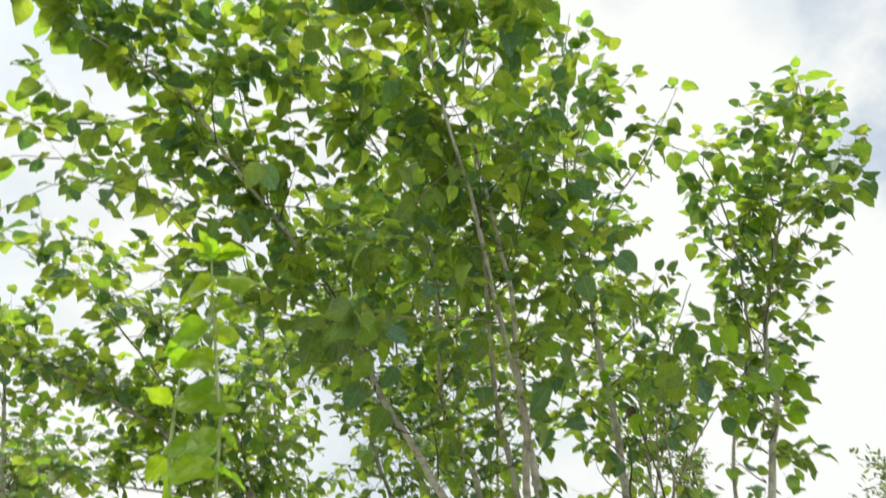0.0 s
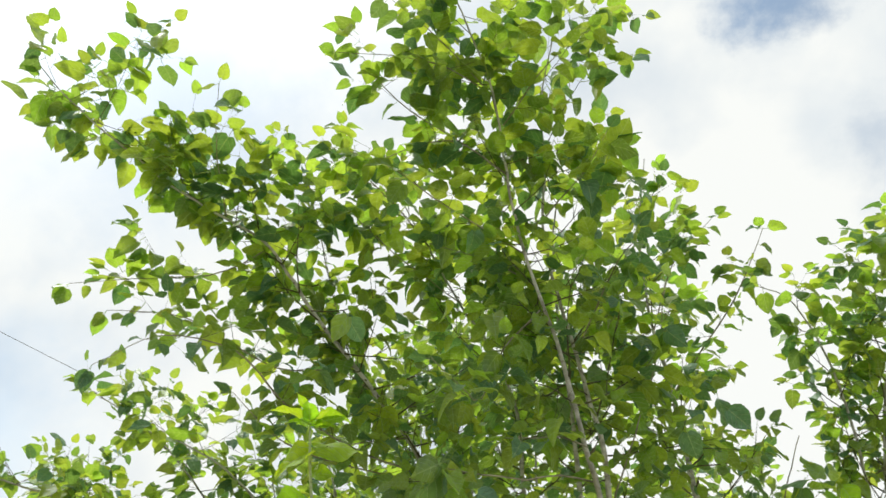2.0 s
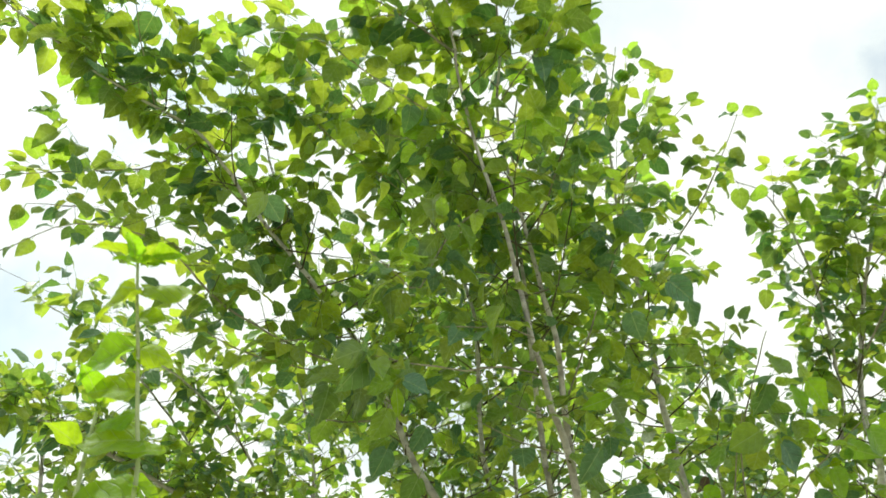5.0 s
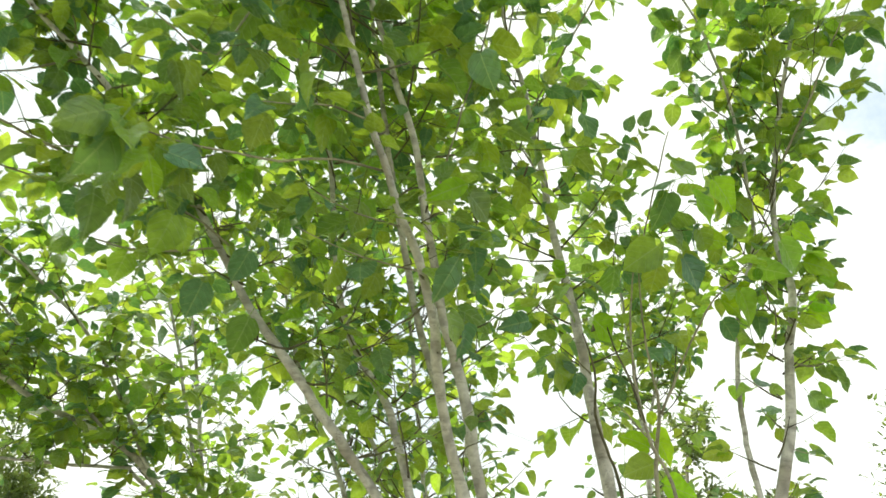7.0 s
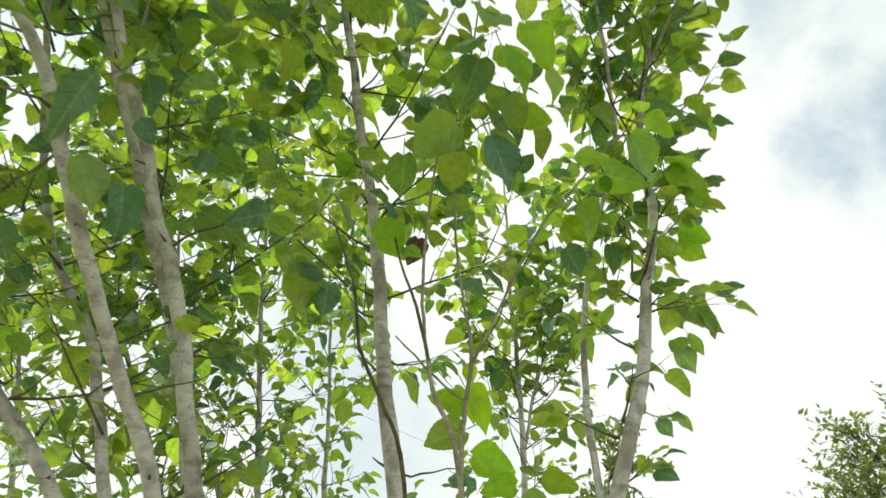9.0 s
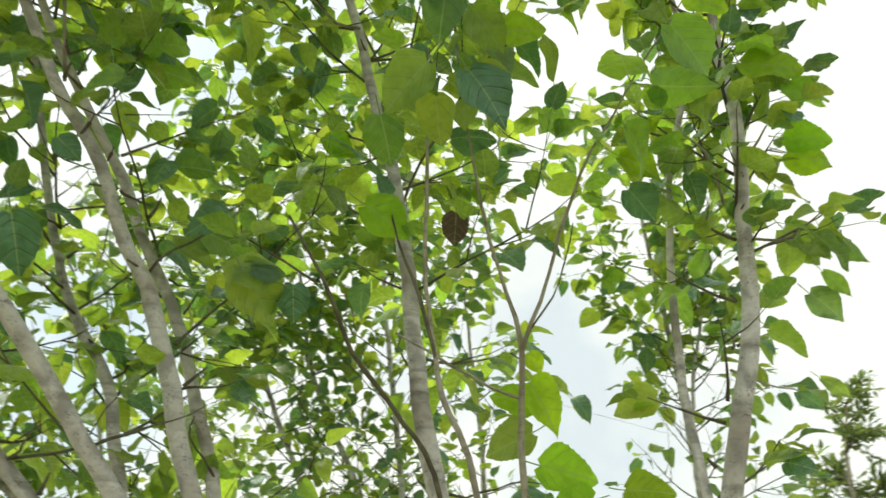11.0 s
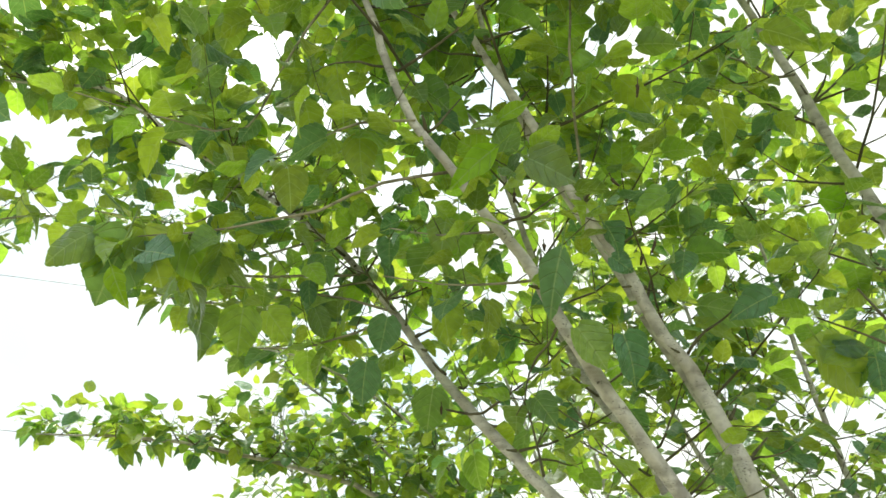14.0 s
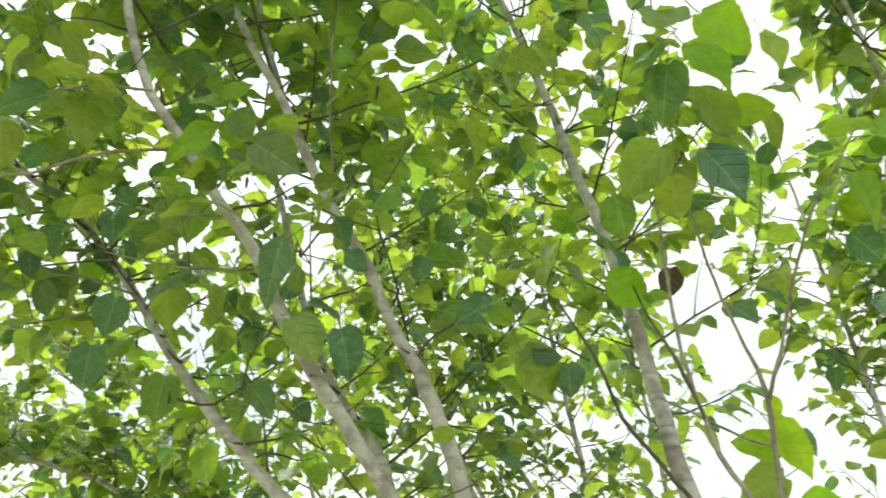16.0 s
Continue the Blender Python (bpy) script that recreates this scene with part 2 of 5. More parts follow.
def bark_material(name, pale, grey, dark, lenticel=0.5, band=26.0):
    """Smooth young bark: grey and buff blotches, dark lenticels, faint rings."""
    m, nodes, links = material(name)
    out, face = nodes.new("ShaderNodeOutputMaterial"), nodes.new("ShaderNodeBsdfPrincipled")
    links.new(face.outputs["BSDF"], out.inputs["Surface"])
    place = nodes.new("ShaderNodeTexCoord")
    blotch = nodes.new("ShaderNodeTexNoise")
    blotch.inputs["Scale"].default_value, blotch.inputs["Detail"].default_value = 24.0, 8.0
    links.new(place.outputs["Object"], blotch.inputs["Vector"])
    base = ramp(nodes, [(0.38, grey), (0.55, pale), (0.70, tuple(0.72 * c for c in pale))])
    links.new(blotch.outputs["Fac"], base.inputs["Fac"])
    stretch = nodes.new("ShaderNodeMapping")
    stretch.inputs["Scale"].default_value = (1.0, 1.0, 2.2)
    links.new(place.outputs["Object"], stretch.inputs["Vector"])
    dots = nodes.new("ShaderNodeTexVoronoi")
    dots.inputs["Scale"].default_value = 150.0
    links.new(stretch.outputs["Vector"], dots.inputs["Vector"])
    spot = ramp(nodes, [(0.16, (1, 1, 1)), (0.30, (0, 0, 0))])
    links.new(dots.outputs["Distance"], spot.inputs["Fac"])
    rare = nodes.new("ShaderNodeTexNoise")
    rare.inputs["Scale"].default_value = 30.0
    links.new(place.outputs["Object"], rare.inputs["Vector"])
    some = ramp(nodes, [(0.47, (0, 0, 0)), (0.58, (1, 1, 1))])
    links.new(rare.outputs["Fac"], some.inputs["Fac"])
    where = maths(nodes, links, "MULTIPLY", maths(nodes, links, "MULTIPLY", spot.outputs["Color"], some.outputs["Color"]), lenticel)
    speck = nodes.new("ShaderNodeMix")
    speck.data_type = "RGBA"
    links.new(where, speck.inputs["Factor"])
    links.new(base.outputs["Color"], speck.inputs["A"])
    speck.inputs["B"].default_value = (*dark, 1)
    stain = nodes.new("ShaderNodeTexNoise")
    stain.inputs["Scale"].default_value, stain.inputs["Detail"].default_value = 6.0, 6.0
    links.new(place.outputs["Object"], stain.inputs["Vector"])
    stained = ramp(nodes, [(0.54, (0, 0, 0)), (0.70, (0.75, 0.75, 0.75))])
    links.new(stain.outputs["Fac"], stained.inputs["Fac"])
    old = nodes.new("ShaderNodeMix")
    old.data_type, old.blend_type = "RGBA", "MULTIPLY"
    links.new(stained.outputs["Color"], old.inputs["Factor"])
    rings = nodes.new("ShaderNodeTexNoise")
    rings.inputs["Scale"].default_value, rings.inputs["Detail"].default_value = 1.0, 4.0
    tall = nodes.new("ShaderNodeMapping")
    tall.inputs["Scale"].default_value = (9.0, 9.0, 3.0 * band)
    links.new(place.outputs["Object"], tall.inputs["Vector"])
    links.new(tall.outputs["Vector"], rings.inputs["Vector"])
    ringed = ramp(nodes, [(0.54, (0, 0, 0)), (0.68, (0.5, 0.5, 0.5))])
    links.new(rings.outputs["Fac"], ringed.inputs["Fac"])
    banded = nodes.new("ShaderNodeMix")
    banded.data_type, banded.blend_type = "RGBA", "MULTIPLY"
    links.new(ringed.outputs["Color"], banded.inputs["Factor"])
    links.new(speck.outputs["Result"], banded.inputs["A"])
    banded.inputs["B"].default_value = (0.45, 0.42, 0.36, 1)
    links.new(banded.outputs["Result"], old.inputs["A"])
    old.inputs["B"].default_value = (0.46, 0.41, 0.34, 1)
    links.new(old.outputs["Result"], face.inputs["Base Color"])
    face.inputs["Roughness"].default_value = 0.8
    bump = nodes.new("ShaderNodeBump")
    bump.inputs["Strength"].default_value, bump.inputs["Distance"].default_value = 0.9, 0.004
    links.new(maths(nodes, links, "ADD", blotch.outputs["Fac"], maths(nodes, links, "MULTIPLY", where, -0.8)), bump.inputs["Height"])
    links.new(bump.outputs["Normal"], face.inputs["Normal"])
    return m


# the dark tone leans teal for the sky mirrored on leaf tops
LEAF = leaf_material("mulberry_leaf", (0.035, 0.115, 0.085), (0.105, 0.20, 0.048), (0.165, 0.26, 0.045), (0.53, 0.76, 0.06), 0.57, 0.65, sky_share=0.85, gloss=1.0, rough=0.28)
YOUNG = leaf_material("young_leaf", (0.16, 0.30, 0.02), (0.21, 0.38, 0.025), (0.26, 0.43, 0.03), (0.60, 0.93, 0.03), 0.62, 0.3, gloss=0.35, rough=0.45)
FAR_LEAF = leaf_material("far_leaf", (0.05, 0.085, 0.035), (0.085, 0.13, 0.05), (0.13, 0.18, 0.065), (0.34, 0.46, 0.09), 0.45)
DEAD_LEAF = leaf_material("withered_leaf", (0.10, 0.07, 0.06), (0.14, 0.10, 0.08), (0.17, 0.12, 0.09), (0.14, 0.09, 0.06), 0.2)
BARK = bark_material("grey_bark", (0.62, 0.60, 0.56), (0.34, 0.325, 0.30), (0.10, 0.09, 0.075), 0.8)
BRANCH_BARK = bark_material("branch_bark", (0.37, 0.34, 0.25), (0.22, 0.20, 0.145), (0.05, 0.04, 0.03), 0.6)
TWIG_BARK = bark_material("twig_bark", (0.14, 0.13, 0.075), (0.07, 0.062, 0.038), (0.03, 0.02, 0.015), 0.4)
GREEN_TWIG = bark_material("green_twig", (0.48, 0.56, 0.30), (0.36, 0.44, 0.22), (0.08, 0.08, 0.03), 0.3)


def plain_material(name, colours, scale, rough=0.85, relief=0.02):
    m, nodes, links = material(name)
    out, face = nodes.new("ShaderNodeOutputMaterial"), nodes.new("ShaderNodeBsdfPrincipled")
    links.new(face.outputs["BSDF"], out.inputs["Surface"])
    place, tex = nodes.new("ShaderNodeTexCoord"), nodes.new("ShaderNodeTexNoise")
    tex.inputs["Scale"].default_value, tex.inputs["Detail"].default_value = scale, 8.0
    links.new(place.outputs["Object"], tex.inputs["Vector"])
    tone = ramp(nodes, [(0.3 + 0.4 * i / (len(colours) - 1), c) for i, c in enumerate(colours)])
    links.new(tex.outputs["Fac"], tone.inputs["Fac"])
    links.new(tone.outputs["Color"], face.inputs["Base Color"])
    face.inputs["Roughness"].default_value = rough
    bump = nodes.new("ShaderNodeBump")
    bump.inputs["Distance"].default_value = relief
    links.new(tex.outputs["Fac"], bump.inputs["Height"])
    links.new(bump.outputs["Normal"], face.inputs["Normal"])
    return m


# ground out of view, its tones set pale to bounce light under the leaves
PALE_GROUND = plain_material("dry_soil_and_grass", [(0.25, 0.215, 0.15), (0.21, 0.20, 0.12), (0.12, 0.16, 0.06)], 0.9)
CATKIN = plain_material("dried_catkin", [(0.03, 0.02, 0.012), (0.09, 0.06, 0.035)], 220.0, 0.9, 0.002)
CABLE = plain_material("cable_rubber", [(0.16, 0.16, 0.17), (0.22, 0.22, 0.23)], 8.0, 0.6, 0.001)


# ---- mesh helpers ----
def mesh_of(name, verts, faces, mat, uvs=None, smooth=True):
    me = bpy.data.meshes.new(name)
    me.from_pydata([tuple(v) for v in verts], [], [tuple(int(i) for i in f) for f in faces])
    if smooth:
        me.polygons.foreach_set("use_smooth", np.ones(len(me.polygons), bool))
    if uvs is not None:
        layer = me.uv_layers.new(name="UVMap")
        index = np.empty(len(me.loops), np.int32)
        me.loops.foreach_get("vertex_index", index)
        layer.data.foreach_set("uv", np.asarray(uvs, np.float32)[index].ravel())
    me.materials.append(mat)
    return me


def part(name, me, parent, label="", kind=""):
    ob = new(name, me)
    ob.parent = parent
    return tagged(ob, label=label, kind=kind)


def smooth_path(points, step=0.03):
    """A smooth curve through points of (x, y, z, radius), in even steps."""
    p = np.array(points, float)
    p = np.vstack([2 * p[0] - p[1], p, 2 * p[-1] - p[-2]])
    rows = []
    for a, b, c, d in zip(p[:-3], p[1:-2], p[2:-1], p[3:]):
        n = max(2, int(np.linalg.norm((c - b)[:3]) / step))
        for u in np.arange(n) / n:
            rows.append(0.5 * (2 * b + (c - a) * u + (2 * a - 5 * b + 4 * c - d) * u * u + (3 * b - a - 3 * c + d) * u ** 3))
    rows.append(p[-2])
    rows = np.array(rows)
    low, high = p[1:-1, 3].min(), p[1:-1, 3].max()
    rows[:, 3] = np.clip(rows[:, 3], low, high)
    return rows


def tube(path, sides, rng=None, knots=0.0, wobble=0.0):
    """Verts and faces of a round stem along path rows of (x, y, z, radius), closed at both ends; knots swell and lean it."""
    n = len(path)
    tangent = np.gradient(path[:, :3], axis=0)
    tangent /= np.linalg.norm(tangent, axis=1)[:, None] + 1e-9
    ref = np.array([0.31, 0.12, 0.0]) if abs(tangent[0][2]) > 0.7 else np.array([0, 0, 1.0])
    turn = np.arange(sides) * 2 * np.pi / sides
    verts, radius = [], path[:, 3].copy()
    centre = path[:, :3].copy()
    if rng is not None and wobble:
        shift = np.cumsum(rng.normal(0, wobble, (n, 3)), axis=0)
        shift -= np.linspace(0, 1, n)[:, None] * shift[-1]
        centre += shift
    lump = np.ones((n, sides))
    if rng is not None and knots:
        k = int(rng.integers(2, 5))
        while k < n - 2:
            s = int(rng.integers(sides))
            for dk, f in ((-1, 0.45), (0, 1.0), (1, 0.5)):
                for ds, g in ((-1, 0.4), (0, 1.0), (1, 0.4)):
                    lump[k + dk, (s + ds) % sides] += knots * f * g * rng.uniform(0.5, 1.3)
            k += int(rng.integers(3, 8))
    for i in range(n):
        u = np.cross(tangent[i], ref)
        u /= np.linalg.norm(u) + 1e-9
        v = np.cross(tangent[i], u)
        ref = np.cross(u, tangent[i])
        ring = centre[i] + (np.cos(turn)[:, None] * u + np.sin(turn)[:, None] * v) * (radius[i] * lump[i])[:, None]
        verts.append(ring)
    verts = np.concatenate(verts + [centre[:1], centre[-1:] + tangent[-1:] * radius[-1]])
    faces = []
    for i in range(n - 1):
        for j in range(sides):
            k = (j + 1) % sides
            faces.append((i * sides + j, i * sides + k, (i + 1) * sides + k, (i + 1) * sides + j))
    for j in range(sides):
        k = (j + 1) % sides
        faces.append((n * sides, k, j))
        faces.append((n * sides + 1, (n - 1) * sides + j, (n - 1) * sides + k))
    return verts, faces


# ---- leaves ----
def leaf_shape(rng, wide=0.47, lobe=0.0, fold=0.22, droop=0.28, twist=0.0, slim=False, level=0):
    """A toothed heart-shaped blade one unit long from its notch to its tip, with its stalk behind; verts, faces, uvs."""
    v = np.array([-0.07, 0.0, 0.07, 0.17, 0.29, 0.42, 0.55, 0.67, 0.78, 0.87, 0.94, 1.0])
    w = np.array([0.13, 0.24, 0.32, 0.385, 0.41, 0.40, 0.365, 0.305, 0.225, 0.135, 0.06, 0.0]) * wide / 0.41
    if slim:
        w = np.interp(v, [-0.1, 0.0, 0.25, 0.5, 0.8, 1.0], [0.02, 0.1, 0.26, 0.25, 0.12, 0.0])
    if lobe:
        w = w * (1 + 0.6 * lobe * np.sin(v * 12.0))
    side = np.array([-1.0, -0.55, 0.0, 0.55, 1.0]) if level else np.array([-1.0, -0.68, -0.34, 0.0, 0.34, 0.68, 1.0])
    if not level and not slim:
        fine = np.r_[v[0], np.linspace(v[1], 0.94, 19), 1.0]
        v, w = fine, np.interp(fine, v, w)
    if level:
        keep = [0, 1, 3, 5, 7, 9, 10, 11] if level == 1 else [0, 2, 4, 7, 9, 11]
        v, w = v[keep], w[keep]
        side = side if level == 1 else np.array([-1.0, 0.0, 1.0])
    wide_count = len(side)
    verts, uvs = [], []
    wave, phase, cup = rng.uniform(0.03, 0.085), rng.uniform(0, 6), rng.uniform(-0.8, 0.35)
    for i in range(len(v)):
        for s in side:
            x = s * w[i]
            y = v[i]
            if i < 2:
                y = v[i] * abs(s) + 0.015 * (1 - abs(s))
            if abs(s) == 1.0 and 0 < i < len(v) - 1:
                x *= 1 + rng.uniform(-0.02, 0.02) + (0.02 if level == 0 else 0.012) * (1 if i % 2 else -1)
                y += 0.008 * (1 if i % 2 else -1)
            z = fold * abs(x) ** 1.15 + cup * x * x - droop * max(y, 0) ** 2 * 0.8 + wave * math.sin(9 * y + phase + 2 * s) * abs(s) + twist * x * y
            verts.append((x, y, z))
            uvs.append((0.5 + x, v[i]))
    faces = []
    for i in range(len(v) - 1):
        for j in range(wide_count - 1):
            faces.append((i * wide_count + j, i * wide_count + j + 1, (i + 1) * wide_count + j + 1, (i + 1) * wide_count + j))
    # the stalk, a thin three-sided rod that ends in the notch
    k = len(verts)
    for y, z, r in ((0.03, 0.0, 0.014), (-0.16, 0.035, 0.013), (-0.36, 0.10, 0.016)):
        for a in (0, 2.1, 4.2):
            verts.append((r * math.cos(a), y, z + r * math.sin(a) - 0.004))
            uvs.append((0.5, 0.1))
    for i in range(2):
        for j in range(3):
            q = (j + 1) % 3
            faces.append((k + i * 3 + j, k + i * 3 + q, k + i * 3 + 3 + q, k + i * 3 + 3 + j))
    faces.append((wide_count // 2, k, k + 1))
    verts = np.array(verts)
    verts[:, 1] += 0.36
    verts[:, 2] -= 0.10
    return verts, faces, np.array(uvs)


FORMS = [(0.43, 0, 0.25, 0.34, 0), (0.38, 0, 0.45, 0.55, 0.3), (0.44, 0, 0.12, 0.22, -0.25), (0.41, 0, -0.15, 0.45, 0.2), (0.36, 0, 0.65, 0.65, 0.1), (0.45, 0.03, 0.20, 0.15, -0.1),
         (0.38, 0, 0.35, 0.75, -0.4), (0.41, 0.02, 0.55, 0.30, 0.45), (0.43, 0, 0.05, 0.60, 0.35)]
_rng = np.random.default_rng(7)
LEVELS = [[leaf_shape(_rng, *form, level=k) for form in FORMS] for k in range(3)]
SHAPES = LEVELS[0]
WITHERED = leaf_shape(_rng, 0.40, 0.05, 1.1, 0.9, 0.5)
SLIM = [leaf_shape(_rng, slim=True, level=k) for k in range(3)]
SHARED = {}


def leaf_mesh(k, mat, level=0):
    if (k, mat.name, level) not in SHARED:
        shape = WITHERED if k == "withered" else SLIM[level] if k == "slim" else LEVELS[level][k]
        SHARED[k, mat.name, level] = mesh_of("leaf", shape[0], shape[1], mat, shape[2])
    return SHARED[k, mat.name, level]


def leaf_turn(axis, up, roll=0.0):
    """Turn of a leaf whose tip points along axis and whose top looks towards up."""
    y = Vector(axis).normalized()
    x = y.cross(Vector(up))
    if x.length < 1e-4:
        x = y.cross(Vector((1, 0, 0)))
    x.normalize()
    z = x.cross(y)
    return (Matrix((x, y, z)).transposed() @ Matrix.Rotation(roll, 3, "Y")).to_4x4()


CLEARING = ((0.15, 0.4, 1.5), (1.0, 1.6, 1.65))     # two viewing spots on the open ground before the trees


class Tree:
    """A tree as one thing: trunks, branches, joined twigs and leaves hang under an empty at its foot."""

    def __init__(self, name, foot, label, category, group="", seed=1, leaf=LEAF, leaf_size=0.081):
        self.root = tagged(new(name), label=label, category=category, group=group)
        self.root.location = foot
        self.foot, self.rng, self.leaf, self.size = np.array(foot, float), np.random.default_rng(seed), leaf, leaf_size
        self.leaves, self.twigs, self.trunks = [], ([], [], 0), []

    def local(self, verts):
        return np.asarray(verts) - self.foot

    def stem(self, points, name="trunk", mat=BARK, sides=14, knots=0.28, step=0.035, label="", slim=0.59):
        path = smooth_path([(x, y, z, slim * r) for x, y, z, r in points], step)
        verts, faces = tube(path, sides, self.rng, knots, 0.0018)
        part(name, mesh_of(name, self.local(verts), faces, mat), self.root, label)
        if name == "trunk":
            self.trunks.append(path)
        return path

    def spurs(self, path, low, high, count):
        """Short dead stubs of old twigs on a trunk."""
        r = self.rng
        for i in range(count):
            k = int((low + (high - low) * (i + r.uniform(0, 1)) / count) * (len(path) - 2))
            along = path[k + 1, :3] - path[k, :3]
            along /= np.linalg.norm(along)
            out = np.cross(along, r.normal(0, 1, 3))
            out = out / np.linalg.norm(out) + along * 0.6
            out /= np.linalg.norm(out)
            reach, thick = r.uniform(0.012, 0.05), r.uniform(0.0016, 0.0032)
            start = path[k, :3] + out * path[k, 3] * 0.5
            bend = r.normal(0, 0.12, 3)
            rows = np.array([(*(start + out * reach * u + bend * reach * u * u), thick * (1.5 - 0.9 * u)) for u in (0.0, 0.25, 0.6, 1.0)])
            verts, faces = tube(rows, 6, r, 0.2)
            part("spur", mesh_of("spur", self.local(verts), faces, TWIG_BARK), self.root, "short dark dead twig stub")

    def side_twigs(self, path, low, high, count):
        """Thin dark crooked twigs off a trunk, with a leaf or two towards their tips."""
        r = self.rng
        for i in range(count):
            k = int((low + (high - low) * (i + r.uniform(0, 1)) / count) * (len(path) - 2))
            a = r.uniform(0, 6.283)
            way = np.array([math.cos(a), math.sin(a), r.uniform(-0.1, 0.9)])
            p, rows, n, reach = path[k, :3].copy(), [], 7, r.uniform(0.08, 0.24)
            for j in range(n + 1):
                rows.append((*p, 0.0026 * (1.15 - 0.8 * j / n)))
                way = way / np.linalg.norm(way) + r.normal(0, 0.2, 3)
                p = p + way / np.linalg.norm(way) * reach / n
            rows = np.array(rows)
            verts, faces = tube(rows, 6, r, 0.35)
            part("twig", mesh_of("twig", self.local(verts), faces, TWIG_BARK), self.root, "thin crooked dark side twig")
            self.dress(rows, 0.55, 0.06)

    def catkin(self, top, reach):
        """A dried brown catkin hanging on its thread from the nearest leaf stalk."""
        r = self.rng
        sway = r.normal(0, 0.15, 2)
        rows = [(top[0] + sway[0] * reach * u * u, top[1] + sway[1] * reach * u * u, top[2] - reach * (u - 0.4), 0.0009 if u < 0.4 else 0.0035 * (1.15 - 0.6 * u)) for u in np.linspace(0, 1, 9)]
        verts, faces = tube(np.array(rows), 7, r, 0.4)
        part("catkin", mesh_of("catkin", self.local(verts), faces, CATKIN), self.root, "small dried brown catkin")

    def branch(self, points, mat=BRANCH_BARK, label=""):
        return self.stem(points, "branch", mat, 7, 0.12, 0.05, label, 0.52)

    def twig(self, path):
        verts, faces = tube(path, 5)
        old_v, old_f, n = self.twigs
        old_v.append(self.local(verts))
        old_f.extend(tuple(i + n for i in f) for f in faces)
        self.twigs = (old_v, old_f, n + len(verts))

    def add_leaf(self, at, axis, up, size, shape=None, roll=0.0, mat=None, keep=True):
        k = int(self.rng.integers(len(SHAPES))) if shape is None else shape
        m = Matrix.Translation(Vector(at) - Vector(self.foot)) @ leaf_turn(axis, up, roll) @ Matrix.Scale(size, 4)
        self.leaves.append((np.array(at, float), m, k, mat or self.leaf, keep))

    def dress(self, path, start=0.15, gap=0.035, hang=0.38, size=1.0, tip=True):
        """Leaves in turn on both sides along a twig."""
        r = self.rng
        steps = np.linalg.norm(np.diff(path[:, :3], axis=0), axis=1)
        far = np.r_[0, np.cumsum(steps)]
        d, flip = far[-1] * start + r.uniform(0, gap), 1
        while d < far[-1]:
            i = min(int(np.searchsorted(far, d)), len(path) - 1)
            way = path[i, :3] - path[i - 1, :3]
            way /= np.linalg.norm(way) + 1e-9
            side = np.cross(way, (0, 0, 1.0)) + r.normal(0, 0.25, 3)
            side /= np.linalg.norm(side) + 1e-9
            drop = hang * r.uniform(0.3, 1.6) * (2.4 if r.uniform() < 0.25 else 1.0)
            axis = flip * side * 0.9 + way * 0.5 + np.array([0, 0, -drop]) + r.normal(0, 0.22, 3)
            up = np.array([0, -0.22, 1.0]) + flip * side * 0.3 + r.normal(0, 0.33, 3)
            grown = self.size * size * r.uniform(0.66, 1.3) * np.interp(path[i, 2], (2.3, 3.2), (0.84, 1.06)) * (1.0 if d < 0.8 * far[-1] else 0.75)
            self.add_leaf(path[i, :3], axis, up, grown, roll=r.normal(0, 0.25), keep=False)
            d += gap * r.uniform(0.55, 1.4)
            flip = -flip
        if tip:
            way = path[-1, :3] - path[-2, :3]
            self.add_leaf(path[-1, :3], way / (np.linalg.norm(way) + 1e-9) + r.normal(0, 0.3, 3), (0, 0.2, 1), self.size * size * 0.7, keep=False)

    def shoot(self, at, way, length, radius, bend=0.35, gap=0.035, size=1.0, hang=0.38, forks=3, thick=False):
        """A side shoot that turns upwards, with its leaves and smaller forks."""
        r = self.rng
        way = np.array(way, float)
        way /= np.linalg.norm(way) + 1e-9
        rows, p = [], np.array(at, float)
        n = max(4, int(length / 0.06))
        for i in range(n + 1):
            u = i / n
            rows.append((*p, radius * (1 - 0.75 * u)))
            way = way + np.array([0, 0, bend / n]) + r.normal(0, 0.07, 3)
            way /= np.linalg.norm(way)
            p = p + way * length / n
        path = np.array(rows)
        if thick:
            verts, faces = tube(path, 7, r, 0.1)
            part("branch", mesh_of("branch", self.local(verts), faces, BRANCH_BARK), self.root)
        else:
            self.twig(path)
        self.dress(path, 0.2, gap, hang, size)
        for _ in range(forks):
            k = int(r.integers(max(1, n // 4), n))
            side = np.cross(path[k, :3] - path[k - 1, :3], r.normal(0, 1, 3))
            side /= np.linalg.norm(side) + 1e-9
            away = (path[k, :3] - path[k - 1, :3]) / (length / n)
            self.shoot(path[k, :3], away * 0.7 + side * 0.8, length * r.uniform(0.3, 0.6), radius * 0.55, bend * 0.6, gap * 1.12, size * 0.95, hang, 0)
        return path

    def sprout(self, path, low, high, count, length=(0.3, 0.6), rise=0.45, gap=0.035, size=1.0, forks=3, lean=(0, 0, 0), hang=0.38, taper=0.3):
        """Side shoots all round a stem between two parts of its way."""
        r = self.rng
        for i in range(count):
            u = low + (high - low) * (i + r.uniform(0.1, 0.9)) / count
            k = min(int(u * (len(path) - 1)), len(path) - 2)
            a = i * 2.4 + r.uniform(-0.5, 0.5)
            way = np.array([math.cos(a), math.sin(a), rise * r.uniform(0.5, 1.5)]) + np.array(lean)
            reach = r.uniform(*length) * (1 - taper * i / count)
